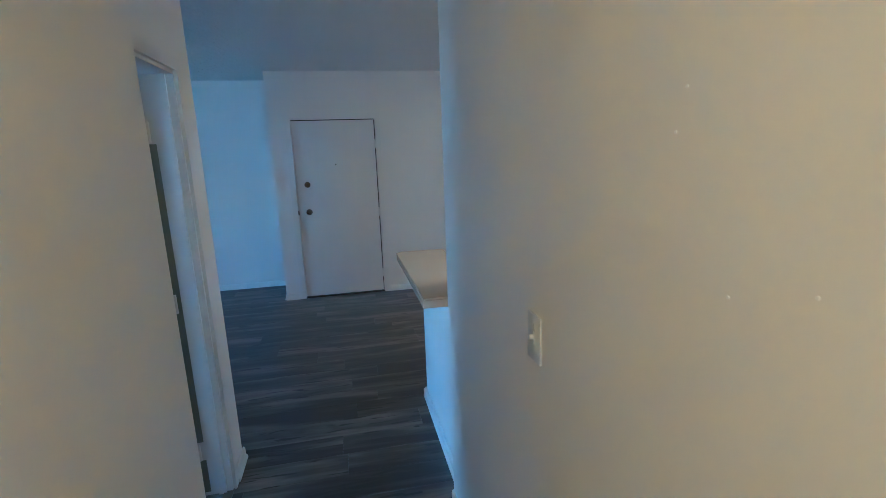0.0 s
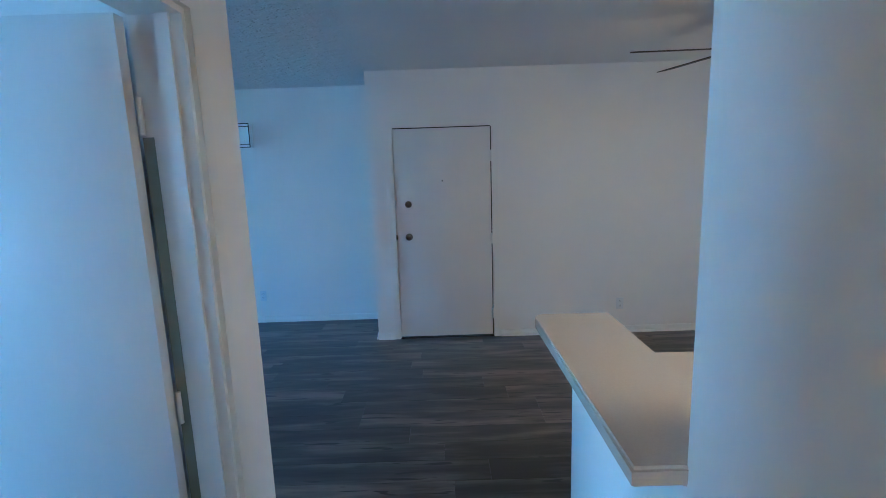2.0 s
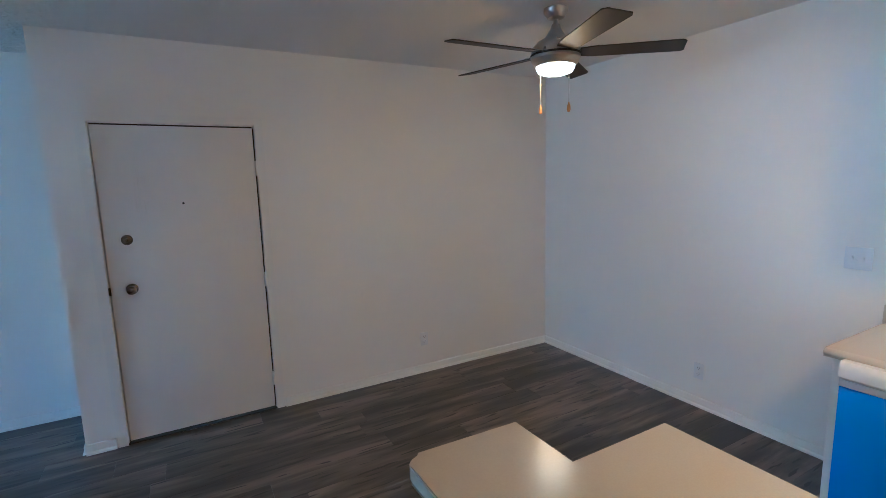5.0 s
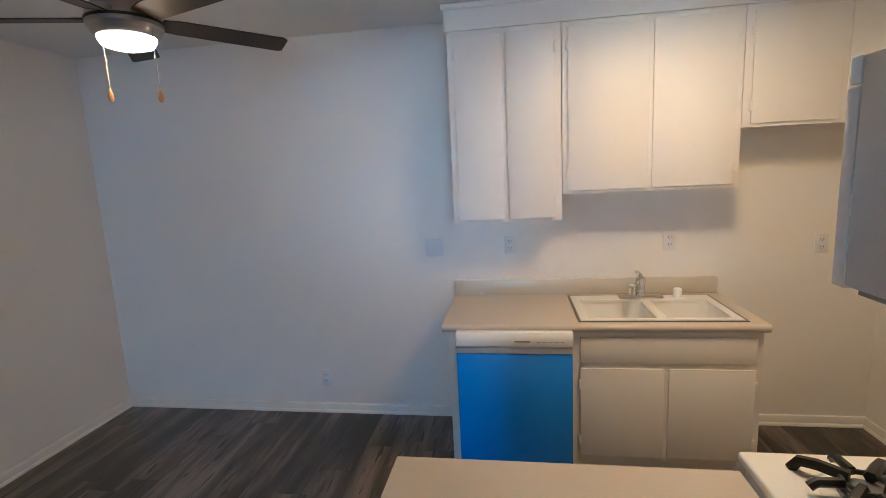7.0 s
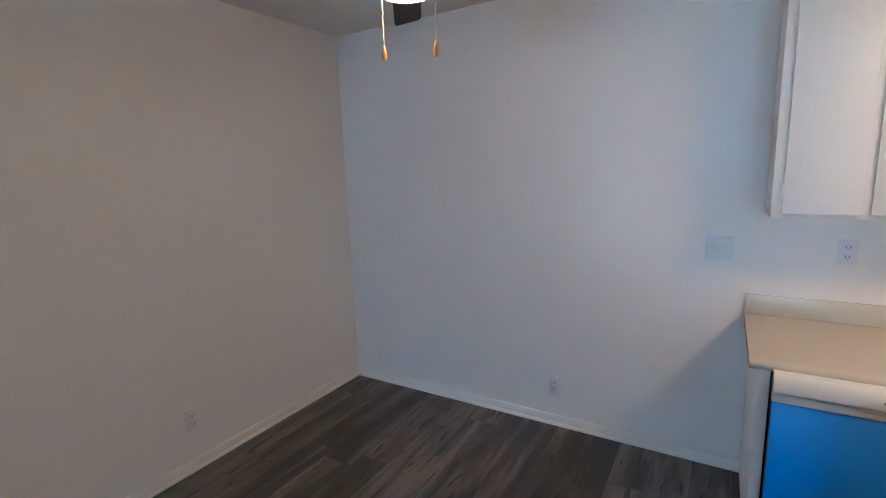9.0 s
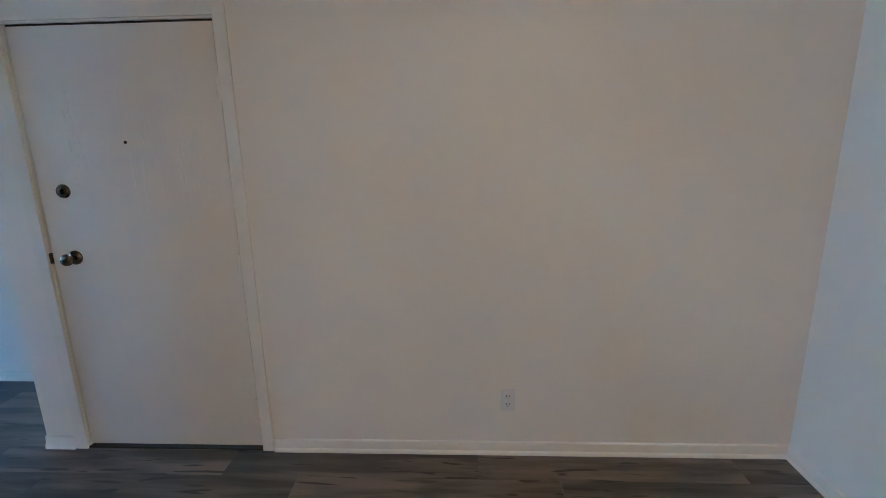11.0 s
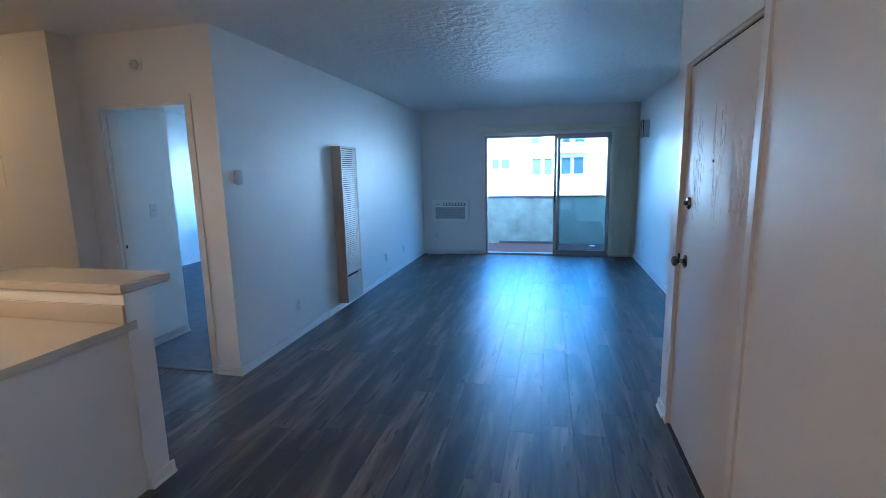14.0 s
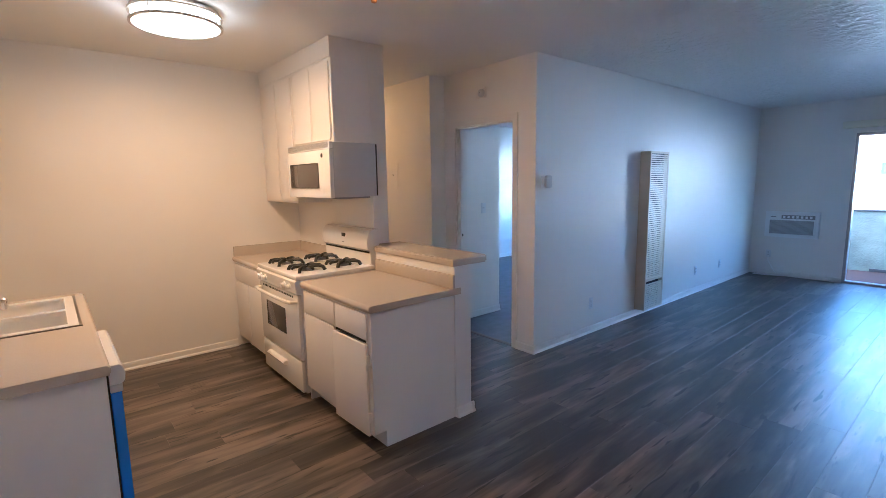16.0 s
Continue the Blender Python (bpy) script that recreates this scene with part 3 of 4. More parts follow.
ceiling_lamp(-1.22, -3.73, 0.25, "round flush ceiling light with a metal ring, lit")
disc("kitchen_bulb", -1.22, -3.73, 2.42, LAMP_KITCHEN, 0.36)
ceiling_lamp(-3.2, -6.4, 0.17, "round flush hallway ceiling light, lit")
bulb("hall_bulb", -3.2, -6.4, 2.36, LAMP_HALL, 0.14)

# ---- ceiling fan ----
FX, FY = -1.20, -1.435
fan = thing("ceiling_fan", (FX, FY, H), "brushed nickel ceiling fan with five dark blades, light on", "ceiling fan")
part("canopy", lathe([(0, H - 0.001), (0.065, H - 0.001), (0.065, H - 0.02), (0.045, H - 0.05), (0.02, H - 0.058), (0, H - 0.058)], (FX, FY, 0), 32), NICKEL, fan)
part("downrod", rod((FX, FY, 2.45), (FX, FY, H - 0.055), 0.013), NICKEL, fan)
motor = part("motor", lathe([(0, 2.467), (0.022, 2.467), (0.03, 2.442), (0.05, 2.412), (0.06, 2.397), (0.10, 2.377), (0.128, 2.347), (0.135, 2.312), (0.135, 2.284), (0.128, 2.274), (0, 2.274)], (FX, FY, 0), 40), NICKEL, fan)
part("band", lathe([(0.128, 2.312), (0.1375, 2.310), (0.1375, 2.300), (0.128, 2.298)], (FX, FY, 0), 40), BLACK, motor)
part("light_ring", lathe([(0.128, 2.274), (0.125, 2.267), (0.116, 2.254), (0.106, 2.248), (0.100, 2.250)], (FX, FY, 0), 40), NICKEL, fan)
part("glass_bowl", lathe([(0.104, 2.254), (0.103, 2.236), (0.092, 2.217), (0.055, 2.205), (0, 2.201)], (FX, FY, 0), 40), LIT_GLASS, fan, "glowing frosted glass bowl")
for k in range(5):
    a = radians(34 + 72 * k)
    turn = Matrix.Translation((FX, FY, 2.317)) @ Matrix.Rotation(a, 4, "Z") @ Matrix.Rotation(radians(-11), 4, "X")
    bm = bmesh.new()
    outline = [(0.13, -0.045), (0.20, -0.058), (0.64, -0.066), (0.665, -0.05), (0.68, 0.055), (0.66, 0.066), (0.20, 0.058), (0.13, 0.045)]
    prism([(x, y, -0.003) for x, y in outline], (0, 0, 0.006), bm)
    bmesh.ops.transform(bm, matrix=turn, verts=bm.verts)
    blade = part("blade", bm, BLADE, fan)
    bm = box(0.06, 0.19, -0.02, 0.02, 0.004, 0.010, 0.003)
    bmesh.ops.transform(bm, matrix=turn, verts=bm.verts)
    part("blade_iron", bm, NICKEL, blade)
for px, py, zb in ((-1.235, -1.353, 2.0), (-1.225, -1.567, 1.985)):
    ch = part("pull_chain", tube([(px, py, 2.262), (px, py, 2.15), (px + 0.001, py, zb + 0.05)], 0.0020, 6), NICKEL, fan)
    part("coupling", lathe([(0, 2.168), (0.004, 2.166), (0.004, 2.154), (0, 2.152)], (px, py, 0), 10), CHROME, ch)
    part("bob", lathe([(0, zb + 0.055), (0.004, zb + 0.05), (0.009, zb + 0.03), (0.0105, zb + 0.015), (0.007, zb + 0.003), (0, zb)], (px, py, 0), 14), WOOD_BOB, ch, "honey wood pull bob")
bulb("fan_bulb", FX, FY, 2.15, LAMP_FAN, 0.09)


# ---- kitchen: cabinets ----
def cabinet_door(parent, face, a0, a1, z0, z1, out, hinge=None, name="door"):
    """A slab door on a face that looks along x; a runs along y."""
    t = 0.012 * out
    d = part(name, box(face, face + t, a0, a1, z0, z1, 0.0025), CABINET, parent)
    if hinge is not None:
        for z in (z0 + 0.09, z1 - 0.09):
            if z1 - z0 < 0.35:
                z = (z0 + z1) / 2 + (0.12 if z > (z0 + z1) / 2 else -0.12)
            part("hinge", box(face + t * 0.2, face + t * 1.35, hinge - 0.007, hinge + 0.007, z - 0.028, z + 0.028, 0.003), CABINET, d)
    return d


def upper(y0, y1, z0, x_wall, x_face, splits, label):
    """A wall cabinet from y1 (far) to y0, with face frame and slab doors."""
    out = 1 if x_face > x_wall else -1
    u = thing("wall_cabinet", ((x_wall + x_face) / 2, (y0 + y1) / 2, z0), label, "cabinet", "kitchen wall cabinets")
    back = x_face - 0.018 * out
    for ya in (y0, y1 - 0.016):
        part("side_panel", box(x_wall, back, ya, ya + 0.016, z0, 2.41), CABINET, u)
    for za in (z0 + 0.012, 2.394):
        part("shelf_panel", box(x_wall, back, y0 + 0.016, y1 - 0.016, za, za + 0.016), CABINET, u)
    for ya, yb in ((y0, y0 + 0.055), ((y0 + y1) / 2 - 0.03, (y0 + y1) / 2 + 0.03), (y1 - 0.055, y1)):
        part("stile", box(back, x_face, ya, yb, z0, 2.41, 0.001), CABINET, u)
    mid = (y0 + y1) / 2
    for za in (z0, 2.35):
        for ya, yb in ((y0 + 0.055, mid - 0.03), (mid + 0.03, y1 - 0.055)):
            part("rail", box(back, x_face - 0.0005 * out, ya, yb, za, za + 0.06), CABINET, u)
    for a0, a1, hg in splits:
        cabinet_door(u, x_face, a0, a1, z0 + 0.018, 2.382, out, hg)
    return u


upper(-3.222, -2.61, 1.36, 0.0, -0.29, ((-2.902, -2.647, -2.643), (-3.185, -2.928, -3.189)), "white painted wall cabinet with two tall narrow doors")
upper(-4.13, -3.226, 1.505, 0.0, -0.29, ((-3.672, -3.256, -3.252), (-4.098, -3.694, -4.102)), "white painted wall cabinet over the sink")
upper(YK, -4.134, 1.81, 0.0, -0.29, ((-4.579, -4.172, -4.168), (-5.005, -4.612, -5.009)), "short white wall cabinet over the refrigerator space")
single("soffit_east", boxes((-0.305, 0, YK, -2.60, 2.4105, H)), CABINET, "white painted soffit above the wall cabinets", "soffit", kind="structure")
for x0, x1, y0, y1 in ((-0.319, -0.306, YK, -2.586), (-0.306, -0.004, -2.599, -2.586)):
    single("soffit_moulding", box(x0, x1, y0, y1, H - 0.032, H - 0.001, 0.005), TRIM, "thin white moulding where soffit meets ceiling", "moulding", kind="structure")
upper(-4.30, -3.616, 1.82, XP1, -2.15, ((-3.955, -3.645, -3.641), (-4.27, -3.962, -4.274)), "white wall cabinet above the microwave")
upper(YK, -4.304, 1.36, XP1, -2.15, ((-4.655, -4.335, -4.331), (-5.005, -4.672, -5.009)), "tall white wall cabinet beside the microwave")
single("soffit_west", boxes((XP1, -2.145, YK, -3.616, 2.4105, H)), CABINET, "white painted soffit above the stove cabinets", "soffit", kind="structure")

ZC = 0.857


def counter(name, x_back, x_front, y0, y1, label):
    """Postformed laminate top with a rounded nose, and its upstand."""
    out = 1 if x_front > x_back else -1
    c = thing(name, ((x_back + x_front) / 2, (y0 + y1) / 2, ZC), label, "countertop")
    nose = []
    for k in range(9):
        a = math.pi / 2 - math.pi * k / 8 * 0.75
        nose.append((x_front - out * (0.02 - 0.02 * math.cos(a)), ZC - 0.02 + 0.02 * math.sin(a)))
    prof = [(x_back, ZC), *nose, (x_front - out * 0.006, ZC - 0.04), (x_back, ZC - 0.04)]
    part("top", prism([(x, y0, z) for x, z in prof], (0, y1 - y0, 0)), LAMINATE, c)
    return c, out


# east run: sink counter
east = thing("sink_countertop", (-0.32, -3.4, ZC), "beige laminate countertop with an upstand and a sink cut-out", "countertop")
SXF, SXB, SY_0, SY_1 = -0.575, -0.085, -4.075, -3.285
nose = []
for k in range(9):
    a = math.pi / 2 - math.pi * k / 8 * 0.75
    nose.append((-0.637 + (0.02 - 0.02 * math.cos(a)), ZC - 0.02 + 0.02 * math.sin(a)))
full = [(-0.001, ZC), *nose, (-0.631, ZC - 0.04), (-0.001, ZC - 0.04)]
front = [(SXF, ZC), *nose, (-0.631, ZC - 0.04), (SXF, ZC - 0.04)]
part("top", prism([(x, -4.165, z) for x, z in full], (0, SY_0 + 4.165, 0)), LAMINATE, east)
part("top", prism([(x, SY_1, z) for x, z in full], (0, -2.56 - SY_1, 0)), LAMINATE, east)
part("front_strip", prism([(x, SY_0, z) for x, z in front], (0, SY_1 - SY_0, 0)), LAMINATE, east)
part("back_strip", box(SXB, -0.001, SY_0, SY_1, ZC - 0.04, ZC), LAMINATE, east)
part("upstand", box(-0.02, -0.001, -4.165, -2.56, ZC, 0.955, 0.004), UPSTAND, east)

dw = thing("dishwasher", (-0.33, -2.935, 0), "white dishwasher with blue protective film on its door", "dishwasher")
part("tub", box(-0.63, -0.03, -3.228, -2.642, 0.09, 0.812), DARK, dw)
dpanel = part("door", box(-0.668, -0.631, -3.232, -2.638, 0.10, 0.715, 0.004), FILM, dw, "door under bright blue film")
prof = [(-0.631, 0.749), (-0.671, 0.749), (-0.682, 0.76), (-0.686, 0.79), (-0.678, 0.818), (-0.668, 0.828), (-0.631, 0.828)]
ctrl = part("control_panel", prism([(x, -3.232, z) for x, z in prof], (0, 0.594, 0)), ENAMEL, dw)
part("display", box(-0.6875, -0.681, -3.02, -2.94, 0.783, 0.791), GREY_PANEL, ctrl)
for k in range(5):
    y = -3.06 - 0.03 * k
    part("button", box(-0.6872, -0.681, y - 0.008, y + 0.008, 0.781, 0.785), GREY_PANEL, ctrl)
part("trim_strip", box(-0.673, -0.631, -3.232, -2.638, 0.716, 0.7475, 0.003), MW_SIDE, dw, "pale grey strip above the film")
part("kick_plate", box(-0.56, -0.54, -3.232, -2.638, 0.0, 0.09), DARK, dw)
single("end_panel", box(-0.621, -0.001, -2.632, -2.592, 0.0, ZC - 0.041, 0.002), CABINET, "white painted end panel beside the dishwasher", "panel")

sb = thing("sink_cabinet", (-0.3, -3.7, 0), "white sink base cabinet with two doors", "cabinet", "kitchen base cabinets")
part("side_panel", boxes((-0.60, -0.02, -4.15, -4.13, 0.0, ZC - 0.041)), CABINET, sb)
part("side_panel", boxes((-0.60, -0.02, -3.262, -3.24, 0.0, ZC - 0.041)), CABINET, sb)
part("bottom_panel", boxes((-0.58, -0.02, -4.13, -3.262, 0.10, 0.12)), CABINET, sb)
part("back_panel", boxes((-0.03, -0.02, -4.13, -3.262, 0.12, ZC - 0.041)), CABINET, sb)
part("toe_kick", boxes((-0.54, -0.53, -4.13, -3.262, 0.0, 0.10)), CABINET, sb)
part("face_frame", boxes((-0.6005, -0.58, -4.13, -3.262, 0.60, 0.66), (-0.6005, -0.58, -4.13, -3.262, 0.785, ZC - 0.041), (-0.6005, -0.58, -4.13, -3.262, 0.10, 0.135), (-0.6005, -0.58, -3.735, -3.675, 0.135, 0.60), (-0.6005, -0.58, -4.13, -4.09, 0.135, 0.60), (-0.6005, -0.58, -3.30, -3.262, 0.135, 0.60), (-0.6003, -0.58, -4.13, -3.262, 0.66, 0.785)), CABINET, sb)
cabinet_door(sb, -0.6008, -4.118, -3.277, 0.645, 0.782, -1, name="false_drawer")
cabinet_door(sb, -0.6008, -3.690, -3.277, 0.125, 0.615, -1, -3.273)
cabinet_door(sb, -0.6008, -4.118, -3.714, 0.125, 0.615, -1, -4.122)

# double-bowl sink
sink = thing("kitchen_sink", (-0.33, -3.68, ZC), "white enamel double-bowl sink set in the counter", "sink")


def bowl(bm, x0, x1, y0, y1, zt, zb, taper, wall_t=0.004):
    a = [(x0, y0), (x1, y0), (x1, y1), (x0, y1)]
    cx, cy = (x0 + x1) / 2, (y0 + y1) / 2
    rings = []
    for shrink, z in ((0, zt), (taper * 0.3, zt - 0.03), (taper, zb + 0.03), (taper + 0.03, zb), (taper + 0.03, zb - wall_t), (taper - wall_t, zb + 0.02), (-wall_t, zt - 0.01)):
        ring = []
        for i, (px, py) in enumerate(a):
            sx, sy = (1 if px < cx else -1), (1 if py < cy else -1)
            rad = 0.05
            for k in range(5):
                base = {(1, 1): 180, (-1, 1): 270, (-1, -1): 0, (1, -1): 90}[(sx, sy)]
                an = radians(base + 90 * k / 4)
                ring.append(bm.verts.new((px + sx * (shrink + rad) + rad * math.cos(an), py + sy * (shrink + rad) + rad * math.sin(an), z)))
        rings.append(ring)
    for r0, r1 in zip(rings[:4], rings[1:4]):
        for i in range(len(r0)):
            j = (i + 1) % len(r0)
            bm.faces.new((r0[i], r0[j], r1[j], r1[i]))
    bm.faces.new(rings[3])
    return rings[0]


DIVY = -3.70
bx0, bx1 = -0.545, -0.175
for ya, yb in ((-4.045, DIVY - 0.012), (DIVY + 0.012, -3.315)):
    bm = bmesh.new()
    bowl(bm, bx0, bx1, ya, yb, ZC + 0.004, ZC - 0.16, 0.02)
    part("bowl", bm, ENAMEL, sink)
part("rim", boxes((SXF, bx0 + 0.012, SY_0, SY_1, ZC - 0.008, ZC + 0.006), (bx1 - 0.012, SXB, SY_0, SY_1, ZC - 0.008, ZC + 0.006), (bx0 + 0.012, bx1 - 0.012, SY_0, -4.033, ZC - 0.008, ZC + 0.006), (bx0 + 0.012, bx1 - 0.012, -3.327, SY_1, ZC - 0.008, ZC + 0.006), (bx0 + 0.012, bx1 - 0.012, DIVY - 0.024, DIVY + 0.024, ZC - 0.02, ZC + 0.002)), ENAMEL, sink)
part("metal_edge", boxes((SXF - 0.013, SXF, SY_0 - 0.013, SY_1 + 0.013, ZC - 0.001, ZC + 0.005), (SXB, SXB + 0.013, SY_0 - 0.013, SY_1 + 0.013, ZC - 0.001, ZC + 0.005), (SXF, SXB, SY_0 - 0.013, SY_0, ZC - 0.001, ZC + 0.005), (SXF, SXB, SY_1, SY_1 + 0.013, ZC - 0.001, ZC + 0.005)), RIM_METAL, sink, "dull dark metal rim")
for y in (-3.87, -3.51):
    part("drain", lathe([(0, ZC - 0.156), (0.03, ZC - 0.156), (0.04, ZC - 0.158)], (-0.36, y, 0), 20), CHROME, sink)

ft = thing("faucet", (-0.13, -3.69, ZC), "chrome single-lever kitchen faucet", "faucet")
part("base_plate", box(-0.165, -0.095, -3.815, -3.565, ZC + 0.006, ZC + 0.018, 0.006, 3), NICKEL, ft)
part("body", lathe([(0.030, 0.018), (0.026, 0.04), (0.025, 0.085), (0.029, 0.10), (0.027, 0.125), (0.016, 0.138), (0, 0.14)], (-0.13, -3.69, ZC), 24), CHROME, ft)
spout = part("spout", tube([(-0.14, -3.683, ZC + 0.06), (-0.18, -3.662, ZC + 0.085), (-0.24, -3.63, ZC + 0.105), (-0.29, -3.605, ZC + 0.108)], 0.013, 12), CHROME, ft)
part("spray_head", lathe([(0.015, 0.0), (0.019, 0.012), (0.019, 0.05), (0.012, 0.058), (0, 0.058)], (-0.297, -3.602, ZC + 0.07), 18), CHROME, spout)
part("lever", tube([(-0.13, -3.69, ZC + 0.13), (-0.14, -3.685, ZC + 0.15), (-0.175, -3.665, ZC + 0.168), (-0.215, -3.645, ZC + 0.178)], 0.010, 10), CHROME, ft)
single("air_gap", lathe([(0.024, 0), (0.024, 0.045), (0.02, 0.052), (0, 0.053)], (-0.13, -3.90, ZC + 0.006), 20), PLASTIC, "small white plastic air-gap cap", "air gap", origin=(-0.13, -3.90, ZC + 0.006))

# west run: peninsula, stove, corner cabinet
pen, _ = counter("peninsula_countertop", XP1 + 0.001, -1.785, -3.512, -2.605, "beige laminate peninsula countertop with an upstand")
part("upstand", box(XQ1 + 0.001, XQ1 + 0.02, -3.512, -2.605, ZC, 0.945, 0.004), LAMINATE, pen)
cor, _ = counter("corner_countertop", XP1 + 0.001, -1.785, YK + 0.001, -4.292, "beige laminate countertop in the kitchen corner")
part("upstand", boxes((XP1 + 0.001, XP1 + 0.02, YK + 0.02, -4.292, ZC, 0.95), (XP1 + 0.001, -1.80, YK + 0.001, YK + 0.02, ZC, 0.95)), LAMINATE, cor)

bar = thing("breakfast_bar", ((XP0 + XP1) / 2, -3.1, 1.0), "beige laminate breakfast bar on the half wall", "bar top")
bm = bmesh.new()
out_line = []
x0, x1, y0, y1, r = -2.708, -2.397, -3.622, -2.606, 0.035
for cx, cy, a0 in ((x0 + r, y1 - r, 90), ):
    for k in range(7):
        a = radians(a0 + 90 * k / 6)
        out_line.append((cx + r * math.cos(a), cy + r * math.sin(a)))
out_line += [(x0, y0), (XP0 - 0.001, y0), (XP0 - 0.001, -3.614), (XP1 + 0.001, -3.614), (XP1 + 0.001, -3.65), (x1, -3.65), (x1, y1)]
prism([(x, y, 0.996) for x, y in out_line], (0, 0, 0.045), bm)
bmesh.ops.bevel(bm, geom=[e for e in bm.edges if abs(e.verts[0].co.z - e.verts[1].co.z) < 1e-6], offset=0.008, segments=2, affect="EDGES")
part("top", bm, LAMINATE, bar)

pc = thing("peninsula_cabinet", (-2.1, -3.06, 0), "white peninsula base cabinet, one door hanging ajar", "cabinet", "kitchen base cabinets")
part("side_panel", boxes((XP1 + 0.002, -1.885, -2.64, -2.622, 0.0, ZC - 0.041)), CABINET, pc)
part("side_panel_front", boxes((-1.885, -1.82, -2.64, -2.622, 0.10, ZC - 0.041)), CABINET, pc)
part("side_panel", boxes((XP1 + 0.002, -1.82, -3.508, -3.49, 0.0, ZC - 0.041)), CABINET, pc)
part("bottom_panel", boxes((XP1 + 0.002, -1.82, -3.49, -2.64, 0.10, 0.118)), CABINET, pc)
part("toe_kick", boxes((-1.90, -1.885, -3.49, -2.64, 0.0, 0.10)), CABINET, pc)
part("back_panel", boxes((XP1 + 0.002, XP1 + 0.01, -3.49, -2.64, 0.118, ZC - 0.041)), CABINET, pc)
part("face_frame", boxes((-1.82, -1.805, -3.508, -3.47, 0.10, ZC - 0.041), (-1.82, -1.805, -2.662, -2.622, 0.10, ZC - 0.041), (-1.82, -1.805, -3.47, -2.662, 0.79, ZC - 0.041), (-1.82, -1.805, -3.47, -2.662, 0.10, 0.13), (-1.82, -1.805, -3.47, -2.662, 0.63, 0.66), (-1.82, -1.805, -3.05, -3.01, 0.13, 0.79)), CABINET, pc)
cabinet_door(pc, -1.8048, -3.475, -3.035, 0.652, 0.80, 1, name="drawer")
cabinet_door(pc, -1.8048, -3.020, -2.655, 0.652, 0.80, 1, name="drawer")
cabinet_door(pc, -1.8048, -3.475, -3.04, 0.115, 0.642, 1, -3.479)
bm = box(0, 0.018, -0.375, 0, 0.085, 0.63, 0.0025)
bmesh.ops.transform(bm, matrix=pose(-1.803, -2.655, 0, 0, 0, 1.8), verts=bm.verts)
ajar = part("door", bm, CABINET, pc, "cabinet door standing slightly ajar")
for z in (0.20, 0.54):
    part("hinge", box(-1.812, -1.782, -2.656, -2.640, z - 0.03, z + 0.03, 0.003), CABINET, ajar)
# the opening's shade is coloured in with a dark strip
part("gap", boxes((-1.8046, -1.8036, -3.035, -2.68, 0.632, 0.65)), DARK, pc, "dark strip painted for the shade above the ajar door")

cc = thing("corner_cabinet", (-2.1, -4.67, 0), "white base cabinet in the kitchen corner", "cabinet", "kitchen base cabinets")
part("side_panel", boxes((XP1 + 0.002, -1.82, YK + 0.002, YK + 0.02, 0.10, ZC - 0.041)), CABINET, cc)
part("side_panel", boxes((XP1 + 0.002, -1.82, -4.315, -4.296, 0.0, ZC - 0.041)), CABINET, cc)
part("bottom_panel", boxes((XP1 + 0.002, -1.82, YK + 0.02, -4.315, 0.10, 0.118)), CABINET, cc)
part("toe_kick", boxes((-1.90, -1.885, YK + 0.002, -4.315, 0.0, 0.10)), CABINET, cc)
part("face_frame", boxes((-1.82, -1.805, YK + 0.002, YK + 0.04, 0.10, ZC - 0.041), (-1.82, -1.805, -4.335, -4.296, 0.10, ZC - 0.041), (-1.82, -1.805, YK + 0.04, -4.335, 0.79, ZC - 0.041), (-1.82, -1.805, YK + 0.04, -4.335, 0.10, 0.13), (-1.82, -1.805, YK + 0.04, -4.335, 0.63, 0.66)), CABINET, cc)
cabinet_door(cc, -1.8048, -5.01, -4.325, 0.652, 0.80, 1, name="drawer")
cabinet_door(cc, -1.8048, -5.01, -4.68, 0.115, 0.642, 1, -5.014)
cabinet_door(cc, -1.8048, -4.665, -4.325, 0.115, 0.642, 1, -4.321)

